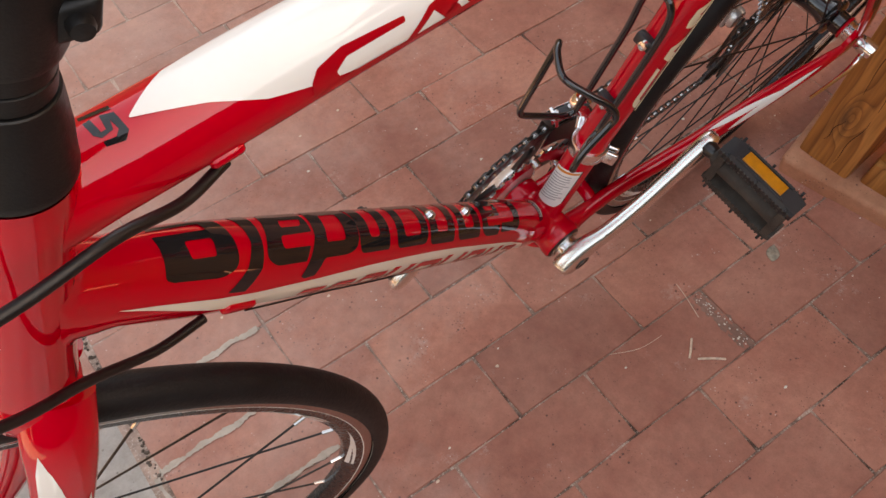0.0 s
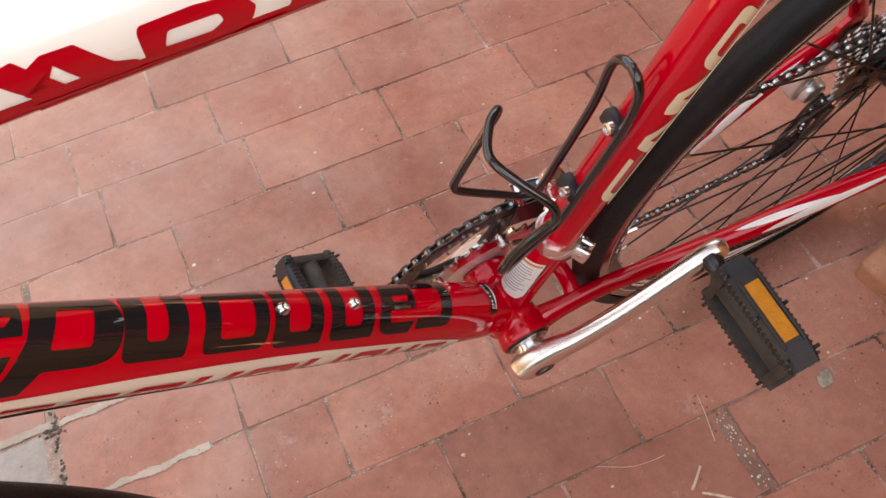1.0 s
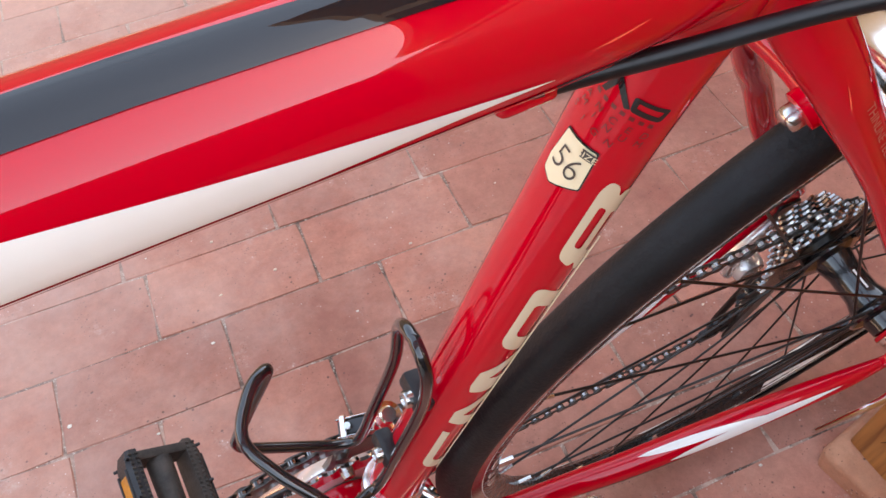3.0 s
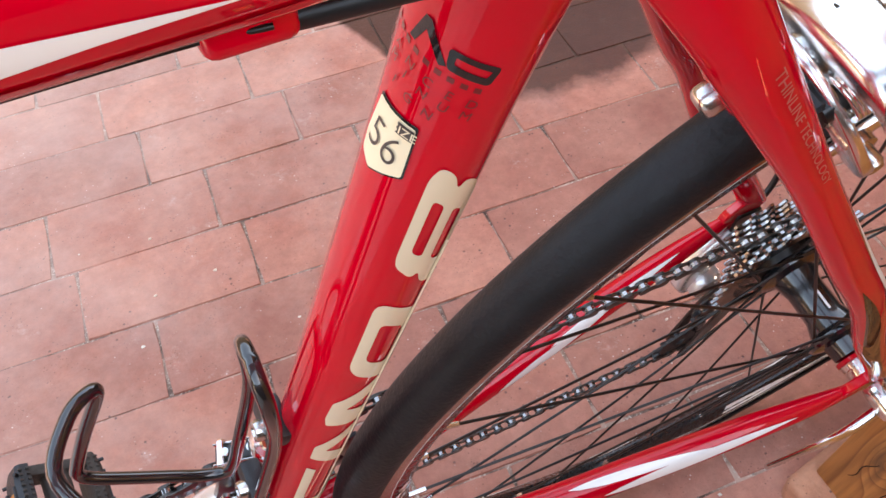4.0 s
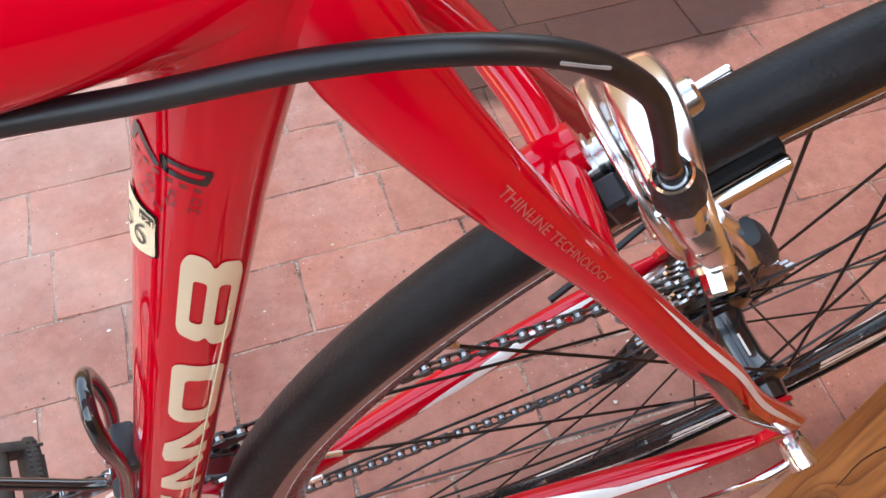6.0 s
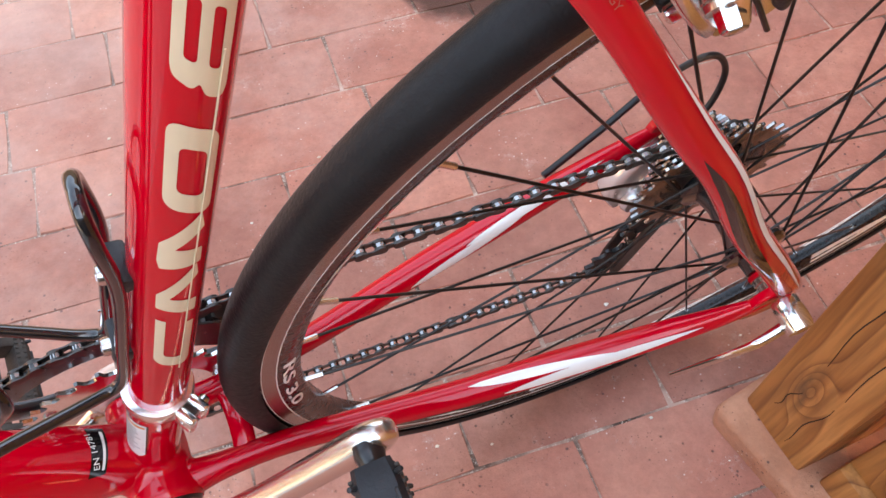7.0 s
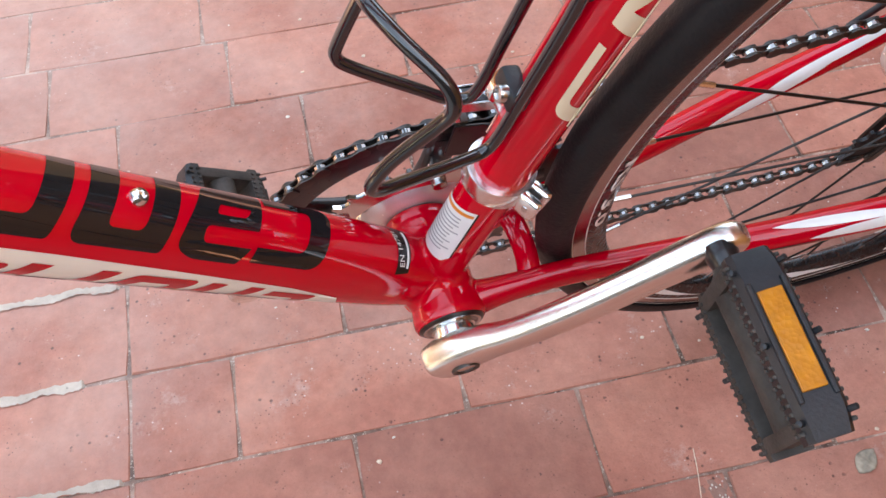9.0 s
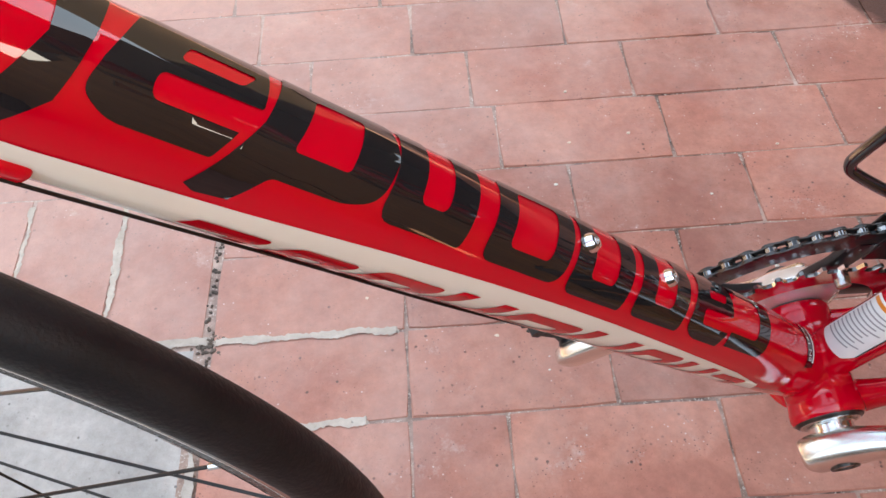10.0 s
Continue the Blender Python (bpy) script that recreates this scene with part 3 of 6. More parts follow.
def cement(x0, x1, y0, y1, seed):
    """A ragged strip of pale cement smeared in and over a joint."""
    rnd = random.Random(seed)
    g = Geo()
    n = 60
    long_x = (x1 - x0) > (y1 - y0)
    for i in range(n + 1):
        t = i / n
        for side in (0, 1):
            j = 0.004 * noise.noise(V3((t * 7.0, seed * 3.1, side * 5.0))) + rnd.uniform(-0.0012, 0.0012) + (0.0016 if side == 0 else -0.0016)
            z = 0.0012 if 0 < i < n else -0.002
            if long_x:
                g.v.append(BOND @ V3((x0 + (x1 - x0) * t, (y0, y1)[side] + j, z)))
            else:
                g.v.append(BOND @ V3(((x0, x1)[side] + j, y0 + (y1 - y0) * t, z)))
    flip = 1 if long_x else -1
    for i in range(n):
        q = (2 * i, 2 * i + 2, 2 * i + 3, 2 * i + 1)
        g.f.append(q[::flip])
    return g


strips = [(0.277, 0.469, -0.169, -0.158, 1), (0.31, 0.472, -0.067, -0.056, 2), (0.472, 0.767, -0.172, -0.158, 3), (0.472, 0.483, -0.06, 0.25, 4), (0.582, 0.592, -0.37, -0.17, 5), (0.693, 0.701, -0.37, -0.17, 6), (0.277, 0.467, 0.033, 0.043, 7), (0.28, 0.457, 0.136, 0.144, 8)]
for q in strips:
    part("mortar_strip", sharp(mesh("mortar_strip", *(lambda g: (g.v, g.f))(cement(*q)), M_PALEMORTAR)), paving, "pale cement smeared in a joint")

# plain unseen walls added all round, to block light and darken reflections
for name, size, at, label in (("wall_house", (12.0, 0.25, 1.5), (-1.0, 2.05, 0.75), "plain dark brown plastered low front wall, unseen, added to shape light"), ("wall_side", (0.25, 4.6, 2.6), (-4.2, -0.375, 1.3), "plain dark brown plastered side wall, unseen, added to block sun"),
                              ("wall_garden", (9.6, 0.25, 2.0), (0.7, -2.55, 1.0), "plain dark brown plastered far wall, unseen, added to darken reflections"), ("wall_end", (0.25, 4.6, 2.2), (5.6, -0.375, 1.1), "plain dark brown plastered end wall, unseen, added to close the place")):
    tagged(new(name, box(size, pose(*at), 0.004).done(name, M_DARKWALL)), label, "wall", kind="structure")


def porch_post():
    """A squared timber post on a low rendered plinth, with a framed timber panel beside it."""
    plinth = tagged(new("plinth"), "low rounded terracotta rendered plinth under the timber post", "plinth", kind="structure")
    m = pose(-0.452, 0.100, 0, 0, 0, 9)
    g = box((0.30, 0.60, 0.05), m @ pose(-0.15, 0.30, 0.006), 0.009, 3)
    for v in g.v:
        v += V3((noise.noise(v * 23), noise.noise(v * 23 + V3((7, 0, 0))), noise.noise(v * 19 + V3((0, 9, 0))))) * 0.0025
    part("render_coat", g.done("render_coat", M_PLINTH, True, 60), plinth)

    post = tagged(new("timber_post"), "orange varnished pine post with a dark knot, standing on a plinth", "post")
    post.matrix_basis = pose(-0.481, 0.106, 0.030, -5, 0, 1.5)
    part("shaft", box((0.10, 0.078, 2.17), pose(-0.05, 0.039, 1.085), 0.0035, 2).done("shaft", M_WOOD), post)
    rnd = random.Random(3)
    for k, (y0, z0, ln) in enumerate(((0.022, 0.045, 0.05), (0.050, 0.020, 0.10), (0.030, 0.150, 0.16), (0.060, 0.14, 0.20))):
        pts = [(0.0004, y0 + 0.002 * math.sin(i * 0.9 + k) + 0.009 * i / 9 * (1 if k < 2 else 0.3), z0 + ln * i / 9) for i in range(10)]
        wd = [(0.0003, 0.0005 * math.sin(math.pi * (i + 0.5) / 10) + 0.00015) for i in range(10)]
        part("split", sweep(pts, wd, 6, (1, 0, 0)).done("split", M_CRACK), post, "dark drying split in the wood")

    panel = tagged(new("timber_panel"), "framed orange pine panel beside the post", "wood panel", kind="structure")
    panel.matrix_basis = pose(-0.497, 0.199, 0.030, -7, 0, 6)
    part("bottom_rail", box((0.05, 0.5, 0.045), pose(-0.022, 0.25, 0.0225), 0.003, 2).done("bottom_rail", M_WOOD), panel)
    part("stile", box((0.045, 0.075, 0.9), pose(-0.03, 0.0375, 0.4955), 0.003, 2).done("stile", M_WOOD), panel)
    part("board", box((0.02, 0.42, 0.9), pose(-0.045, 0.287, 0.4955), 0.002).done("board", M_WOOD), panel)
    part("nail_head", lathe([(0.0, 0.001), (0.003, 0.0006), (0.0035, 0)], (-0.0075, 0.04, 0.10), (1, 0, 0), 10).done("nail_head", M_CRACK), panel, "dark nail head")


porch_post()


def porch_roof():
    """The porch over the timber post: a boarded underside on an edge beam, and a boarded front below it."""
    m = Matrix.Translation((-0.32, -0.58, 2.205)) @ pose(0, 0, 0, 0, 0, 10.5)
    boards = join(*[box((3.2, 0.118, 0.02), m @ pose(-1.6, 0.06 + 0.12 * k, 0.075), 0.002) for k in range(26)])
    roof = tagged(new("ceiling", boards.done("ceiling", M_WOOD)), "brown boarded underside of the porch roof", "ceiling", kind="structure")
    beam = box((0.09, 3.1, 0.065), m @ pose(-0.045, 1.55, 0.0325), 0.004, 2)
    tagged(new("roof_beam", beam.done("roof_beam", M_WOOD)), "orange varnished edge beam of the porch roof", "beam", kind="structure")
    front = tagged(new("wall_timber"), "orange pine boarded front of the porch", "wall", kind="structure")
    for k in range(10):
        part("board", box((0.022, 0.118, 1.5), pose(-0.60, 0.82 + 0.12 * k, 0.75), 0.002).done("board", M_WOOD), front)
    part("rail", box((0.045, 1.22, 0.06), pose(-0.60, 1.36, 1.532), 0.004, 2).done("rail", M_WOOD), front)


porch_roof()


# ---------------------------------------------------------------- the bicycle
LEAN = -11.68
bike = tagged(new("bicycle"), "glossy red aluminium road bicycle with white and black graphics, leaning", "bicycle")
bike.matrix_basis = pose(0, 0, 0, LEAN, 0, 0)

BB = V3((0.0045, 0, 0.270))
T_ST = Tube((0.0061, 0, 0.2666), (-0.1102, 0, 0.7055), [(0, 0.0154), (0.47, 0.0154), (0.51, 0.0174), (0.60, 0.0178)])
T_TT = Tube((-0.1043, 0, 0.7735), (0.348, 0, 0.7845), [(-0.03, 0.0172), (0.0, 0.0190), (0.03, 0.0202), (0.40, 0.0206), (0.47, 0.0205), (0.52, 0.0195)], 0.03)
T_DT = Tube((0.0028, 0, 0.2621), (0.3427, 0, 0.6378), [(0, 0.0195), (0.05, 0.0235), (0.10, 0.0245), (0.54, 0.0247), (0.59, 0.0215), (0.65, 0.0205)])
TAN = math.tan(radians(17))
T_HT = Tube((0.397 + 0.19 * TAN, 0, 0.655), (0.397, 0, 0.845), [(0, 0.0235), (0.012, 0.0228), (0.035, 0.0220), (0.12, 0.0215), (0.155, 0.0224), (0.18, 0.0224)])
HT_BODY = (T_HT.a, T_HT.d, 0.0212)
ST_BODY = (T_ST.a, T_ST.d, 0.0165)
BB_BODY = (BB, (0, 1, 0), 0.0215)

top_tube = part("top_tube", T_TT.build("top_tube", -0.024, 0.46, None, HT_BODY, 0.003), bike)
down_tube = part("down_tube", T_DT.build("down_tube", 0.03, 0.56, BB_BODY, HT_BODY, 0.007), bike)
seat_tube = part("seat_tube", T_ST.build("seat_tube", 0.02, 0.572, BB_BODY, None, 0.006), bike)
head_tube = part("head_tube", T_HT.build("head_tube", 0.012, 0.168), bike)
shell = lathe([(0.0175, -0.0365), (0.0215, -0.0365), (0.0228, -0.0345), (0.0228, -0.030), (0.0215, -0.022), (0.0212, 0.0), (0.0215, 0.022), (0.0228, 0.030), (0.0228, 0.0345), (0.0215, 0.0365), (0.0175, 0.0365)], BB, (0, 1, 0), 48)
bb_shell = part("bottom_bracket_shell", shell.done("bottom_bracket_shell", M_RED), bike)


def stays():
    for s in (1, -1):
        pts = [(-0.008, s * 0.024, 0.268, 0.0125, 0.0130), (-0.035, s * 0.0245, 0.272, 0.0088, 0.0105), (-0.075, s * 0.027, 0.279, 0.0080, 0.0095), (-0.13, s * 0.0345, 0.287, 0.0085, 0.0098),
               (-0.19, s * 0.0445, 0.298, 0.0095, 0.0100), (-0.25, s * 0.0525, 0.310, 0.0098, 0.0100), (-0.31, s * 0.0605, 0.321, 0.0088, 0.0092), (-0.352, s * 0.0660, 0.328, 0.0068, 0.0078), (-0.383, s * 0.0690, 0.333, 0.0040, 0.0085), (-0.392, s * 0.0690, 0.3345, 0.0034, 0.0080)]
        p = smooth_path(pts, 6)
        yield s, p, part("chain_stay", sweep(p, [(q[3], q[4]) for q in p], 24, (0, 1, 0)).done("chain_stay", M_RED, True, 60), bike)


STAYS = list(stays())


def seat_stay_path(s):
    pts = [(-0.1390, s * 0.0050, 0.781, 0.0060, 0.0090), (-0.1445, s * 0.0150, 0.757, 0.0068, 0.0118), (-0.1602, s * 0.0272, 0.7312, 0.0065, 0.0100), (-0.1810, s * 0.0357, 0.6992, 0.0060, 0.0083), (-0.206, s * 0.0427, 0.6612, 0.0057, 0.0070),
           (-0.2405, s * 0.0535, 0.6065, 0.0058, 0.0080), (-0.2688, s * 0.0610, 0.5635, 0.0060, 0.0083), (-0.3055, s * 0.0660, 0.4975, 0.0060, 0.0088), (-0.349, s * 0.0692, 0.430, 0.0060, 0.0092), (-0.386, s * 0.0700, 0.371, 0.0048, 0.0095), (-0.404, s * 0.0695, 0.342, 0.0034, 0.0090)]
    return smooth_path(pts, 6)


SEAT_STAYS = []
for s in (1, -1):
    p = seat_stay_path(s)
    SEAT_STAYS.append((s, p, part("seat_stay", sweep(p, [(q[3], q[4]) for q in p], 24, (0, 1, 0)).done("seat_stay", M_RED, True, 60), bike)))

def rod_geo(p, i0, i1):
    return sweep(p[i0:i1], [(q[3], q[4]) for q in p[i0:i1]], 24, (0, 1, 0))


weld("seat_lug", [tube_geo(T_TT, -0.026, 0.028), tube_geo(T_ST, 0.470, 0.5535), rod_geo(SEAT_STAYS[0][1], 0, 11), rod_geo(SEAT_STAYS[1][1], 0, 11)], bike, 0.0015, 50)
weld("bottom_lug", [tube_geo(T_DT, 0.0, 0.07), tube_geo(T_ST, 0.0, 0.06), lathe([(0.0215, -0.034), (0.0215, 0.034)], BB, (0, 1, 0), 40), rod_geo(STAYS[0][1], 0, 14), rod_geo(STAYS[1][1], 0, 14)], bike, 0.0016, 12)

# yoke behind the seat tube, brake bridge, chain stay bridge
part("brake_bridge", sweep(smooth_path([(-0.203, 0.041, 0.666, 0.006), (-0.207, 0.018, 0.665, 0.0055), (-0.2085, 0, 0.663, 0.0075), (-0.207, -0.018, 0.665, 0.0055), (-0.203, -0.041, 0.666, 0.006)], 6), 0.0062, 16, (0, 0, 1)).done("brake_bridge", M_RED), bike)
boss = part("brake_boss", lathe([(0.004, -0.009), (0.0085, -0.008), (0.0090, 0), (0.0085, 0.008), (0.004, 0.009)], (-0.2085, 0.002, 0.662), (-0.866, 0, 0.5), 20).done("brake_boss", M_RED), bike)
part("brake_nut", lathe([(0.0, 0.0150), (0.0035, 0.0150), (0.0050, 0.0140), (0.0055, 0.0125), (0.0055, 0.0080)], (-0.2085, 0.002, 0.662), (0.866, 0, -0.5), 20).done("brake_nut", M_STEEL, True, 40), boss, "bright nut of the rear brake")
part("stay_bridge", sweep(smooth_path([(-0.050, 0.024, 0.275), (-0.052, 0.012, 0.278), (-0.0525, 0, 0.279), (-0.052, -0.012, 0.278), (-0.050, -0.024, 0.275)], 5), (0.0050, 0.0075), 14, (0, 0, 1)).done("stay_bridge", M_RED), bike)


def dropout(s):
    o = [(-0.372, 0.320), (-0.388, 0.316), (-0.402, 0.318), (-0.409, 0.328), (-0.408, 0.342), (-0.400, 0.354), (-0.386, 0.358), (-0.376, 0.345)]
    m = axes((0, s * 0.0690, 0), (1, 0, 0), (0, 0, 1), (0, -1, 0))
    return part("dropout", plate(rounded(o, 0.004, 4), 0.0065, m, 0.001).done("dropout", M_RED), bike)


for s in (1, -1):
    dropout(s)


# ---- wheels
def wheel_meshes(rear):
    R = 0.334 if rear else 0.332
    tyre_prof = []
    for i in range(22):
        t = math.pi * (-0.64 + 1.28 * i / 21)
        tyre_prof.append((R - 0.0125 + 0.0128 * math.cos(t), 0.0131 * math.sin(t)))
    tyre = lathe(tyre_prof, n=144, closed=False)
    tyre.f = tyre.f[:-2]
    rim = lathe([(0.3155, 0.0098), (0.3160, 0.0078), (0.3110, 0.0074), (0.3105, -0.0074), (0.3160, -0.0078), (0.3155, -0.0098), (0.3010, -0.0096), (0.2965, -0.0080), (0.2905, -0.0042), (0.2895, 0.0), (0.2905, 0.0042), (0.2965, 0.0080), (0.3010, 0.0096)], n=144, closed=True)
    track = [lathe([(0.3145, s * 0.00995), (0.3064, s * 0.00990), (0.3064, s * 0.0092), (0.3145, s * 0.0092)], n=144, closed=True) for s in (1, -1)]
    return tyre, rim, track


def build_wheel(rear, m):
    tyre, rim, tracks = wheel_meshes(rear)
    w = part("wheel", rim.done("wheel", M_RIM, True, 30), bike, "rear wheel with a dark deep rim" if rear else "front wheel turned aside, with a dark rim", m)
    part("tyre", tyre.done("tyre", M_RUBBER, True, 80), w, "black slick road tyre")
    part("brake_track", join(*tracks).done("brake_track", M_TRACK, True, 30), w, "machined grey brake track")
    # pinstripes on the rim's side
    for s in (1, -1):
        for rr in (0.3150, 0.3066):
            y = 0.0100
            part("pinstripe", lathe([(rr, s * y), (rr - 0.0008, s * (y - 0.0002)), (rr - 0.0008, s * (y - 0.001)), (rr, s * (y - 0.001))], n=120, closed=True).done("pinstripe", M_WHITEDECAL), w)
    if rear:
        hub = [(0.0065, -0.060), (0.0155, -0.056), (0.0155, -0.020), (0.0240, -0.019), (0.0245, -0.0165), (0.0235, -0.0145), (0.0150, -0.012), (0.0125, 0.0), (0.0130, 0.020), (0.0165, 0.030), (0.0215, 0.0335), (0.0220, 0.0360), (0.0205, 0.0380), (0.0135, 0.040), (0.0125, 0.050), (0.0065, 0.052)]
    else:
        hub = [(0.0065, -0.046), (0.0120, -0.042), (0.0175, -0.037), (0.0175, -0.034), (0.0120, -0.030), (0.0105, 0.0), (0.0120, 0.030), (0.0175, 0.034), (0.0175, 0.037), (0.0120, 0.042), (0.0065, 0.046)]
    part("hub", lathe(hub, n=36).done("hub", M_GLOSSBLACK, True, 30), w, "glossy black hub shell")
    if rear:
        part("hub_collar", lathe([(0.0130, 0.0515), (0.0135, 0.052), (0.0135, 0.0545), (0.012, 0.055)], n=28).done("hub_collar", M_REDDECAL), w, "red anodised collar")
        part("lock_nut", lathe([(0.0115, 0.0540), (0.0122, 0.0545), (0.0122, 0.0585), (0.0108, 0.0588), (0.0108, 0.0600), (0.0118, 0.0603), (0.0118, 0.0645), (0.0100, 0.0655)], n=24).done("lock_nut", M_SILVER, True, 30), w, "bright steel lock nut")
        part("hub_print", box((0.0016, 0.016, 0.0004), pose(0.002, 0.012, 0.0131, 0, 0, 0), 0).done("hub_print", M_WHITEDECAL), w, "white print on the hub")
    # spokes, two crossing families a side
    n = 16 if rear else 12
    for side in (1, -1):
        if rear:
            fy, fr = (0.035, 0.0195) if side > 0 else (-0.0168, 0.0215)
        else:
            fy, fr = side * 0.0355, 0.0155
        meshes = {}
        for lead in (1, -1):
            off = math.radians(62) * lead
            a = V3((math.cos(off) * fr, fy + 0.0012 * lead, math.sin(off) * fr))
            b = V3((0.2915, side * 0.0016, 0))
            c = b + (a - b).normalized() * 0.0125
            meshes[lead] = (sweep([a, a.lerp(b, 0.5), b], 0.00095, 8, (0, 1, 0)).done("spoke", M_SPOKE), sweep([b, c], 0.0017, 8, (0, 1, 0)).done("nipple", M_STEEL, True, 30))
        for k in range(n):
            lead = 1 if k % 2 else -1
            ang = 360 / n * k + (180 / n if side > 0 else 0) + (8.1 if rear else 3)
            sp_ob = part("spoke", meshes[lead][0], w, "", pose(0, 0, 0, 0, -ang, 0))
            part("nipple", meshes[lead][1], w, "bright spoke nipple", pose(0, 0, 0, 0, -ang, 0))
    return w


REAR_AXLE = V3((-0.396, 0.001, 0.3415))
rear_wheel = build_wheel(True, Matrix.Translation(REAR_AXLE) @ pose(0, 0, 0, 0.6, 0, 0.7) @ Matrix.Diagonal((1.022, 1, 1.022, 1)))
STEER = -16.5
pivot = V3((0.397, 0, 0.845))
steer = Matrix.Translation(pivot) @ Matrix.Rotation(radians(STEER), 4, T_HT.d) @ Matrix.Translation(-pivot)
FRONT_AXLE = V3((0.5979, 0.0003, 0.331))
front_wheel = build_wheel(False, steer @ Matrix.Translation(FRONT_AXLE) @ pose(0, 0, 0, 0, 11, 0))

# quick release of the rear wheel
axle = REAR_AXLE
g = join(lathe([(0.003, 0.072), (0.0085, 0.073), (0.0095, 0.078), (0.0095, 0.091), (0.0085, 0.095), (0.004, 0.096)], axle, (0, 1, 0), 20))
skewer = part("quick_release", g.done("quick_release", M_SILVER), bike, "bright skewer head on the rear axle")
lev = smooth_path([(-0.396, 0.088, 0.330, 0.0045, 0.004), (-0.375, 0.090, 0.322, 0.004, 0.0035), (-0.350, 0.089, 0.318, 0.0050, 0.0025), (-0.316, 0.086, 0.311, 0.0050, 0.0018)], 5)
part("lever", sweep(lev, [(q[4], q[3]) for q in lev], 12, (0, 1, 0)).done("lever", M_SILVER), skewer, "curved bright skewer lever")


# ---- things that ride on curved stays
class Rod:
    """Surface of a swept stay, for prints: distance by the x coordinate, angle from its outer side."""

    def __init__(self, path, side):
        self.p, self.side = path, side
        self.x = [-q[0] for q in path]

    def at(self, x, th, h=0.0004):
        i = float(np.interp(-x, self.x, range(len(self.x))))
        k = min(int(i), len(self.p) - 2)
        f = i - k
        q = (1 - f) * np.array(self.p[k]) + f * np.array(self.p[k + 1])
        a, b = self.p[max(k - 1, 0)], self.p[min(k + 2, len(self.p) - 1)]
        d, u, w = frame_of(V3(b[:3]) - V3(a[:3]), (0, self.side, 0))
        w = w * self.side
        return V3(q[:3]) + u * ((q[3] + h) * math.cos(th)) + w * ((q[4] + h) * math.sin(th))


def rod_decal(name, rod, loops, material, parent, label="", h=0.0004):
    v, f = flat_mesh([[[(x, math.radians(t) * 0.01) for x, t in ring] for ring in loop] for loop in loops], (0.006, math.radians(14) * 0.01))
    return part(name, mesh(name, [rod.at(x, y / 0.01, h) for x, y, _ in v], f, material), parent, label)


def spear(x0, x1, t0, t1, width, n=12):
    """A leaf-shaped flash from (x0, t0) to (x1, t1)."""
    up, dn = [], []
    for i in range(n + 1):
        k = i / n
        x, t = x0 + (x1 - x0) * k, t0 + (t1 - t0) * k
        wd = width * (math.sin(math.pi * k ** 0.8) ** 0.8 if 0 < k < 1 else 0)
        up.append((x, t + wd / 2))
        if 0 < i < n:
            dn.append((x, t - wd / 2))
    return [up + dn[::-1]]


for s, p, ob in STAYS:
    rod = Rod(p, s)
    if s > 0:
        rod_decal("flash", rod, [spear(-0.195, -0.290, -95, -60, 34)], M_WHITEDECAL, ob, "white flash")
        rod_decal("flash", rod, [spear(-0.215, -0.345, -30, -52, 42)], M_WHITEDECAL, ob, "white flash")
        rod_decal("flash", rod, [spear(-0.12, -0.24, 0, -14, 12)], M_BLACKDECAL, ob, "black hairline")
    else:
        rod_decal("flash", rod, [spear(-0.185, -0.275, -168, -140, 40)], M_WHITEDECAL, ob, "white flash")
        rod_decal("flash", rod, [spear(-0.23, -0.34, -130, -112, 36)], M_WHITEDECAL, ob, "white flash")
for s, p, ob in SEAT_STAYS:
    rod = Rod(p, s)
    rod_decal("flash", rod, [spear(-0.250, -0.385, 12, 38, 50)], M_BLACKDECAL, ob, "black flash")
    rod_decal("flash", rod, [spear(-0.215, -0.398, -56, -30, 22)], M_WHITEDECAL, ob, "white flash", 0.0005)
    if s > 0:
        v, f = text_mesh("THINLINE TECHNOLOGY", 0.0046)
        out = [rod.at(-0.1830 - x * 0.62, -0.28 - y / 0.0100, 0.0007) for x, y, _ in v]
        part("lettering", mesh("lettering", out, f, M_PALETEXT, False), ob, "pale lettering")

# ---- prints on the three main tubes
K = M_BLACKDECAL


def ring_shape(s0, s1, p0, p1, ds, dp, r=0.007, gap=None):
    """A rounded block with a rounded window."""
    loops = [sp([(s0, p0), (s1, p0), (s1, p1), (s0, p1)], r), sp([(s0 + ds, p0 + dp), (s1 - ds, p0 + dp), (s1 - ds, p1 - dp), (s0 + ds, p1 - dp)], r * 0.5)]
    return [loops]


def arch_shape(s0, s1, p0, p1, ds, dp, r=0.007):
    """A rounded block with a slot open at its foot."""
    return [[rounded([(a / 1000, math.radians(b) * 0.02) for a, b in [(s0, p0), (s0 + ds, p0), (s0 + ds, p1 - dp), (s1 - ds, p1 - dp), (s1 - ds, p0), (s1, p0), (s1, p1), (s0, p1)]], [0, 0, r * 0.5, r * 0.5, 0, 0, r, r * 0.3])]]


def hook_shape(s0, s1, p0, p1, ds, dp, r=0.009, short=0):
    """A rounded block with a slot open towards larger s."""
    return [[rounded([(a / 1000, math.radians(b) * 0.02) for a, b in [(s0, p0), (s1, p0), (s1, p0 + dp), (s0 + ds, p0 + dp), (s0 + ds, p1 - dp), (s1 - short, p1 - dp), (s1 - short, p1), (s0, p1)]], [r, 0, 0, r * 0.5, r * 0.5, 0, 0, r])]]


LO, HI = -42, 48


def block(pts, r, hole):
    return [[rounded([(a / 1000, math.radians(b) * 0.02) for a, b in pts], r), sp(hole, 0.002)]]


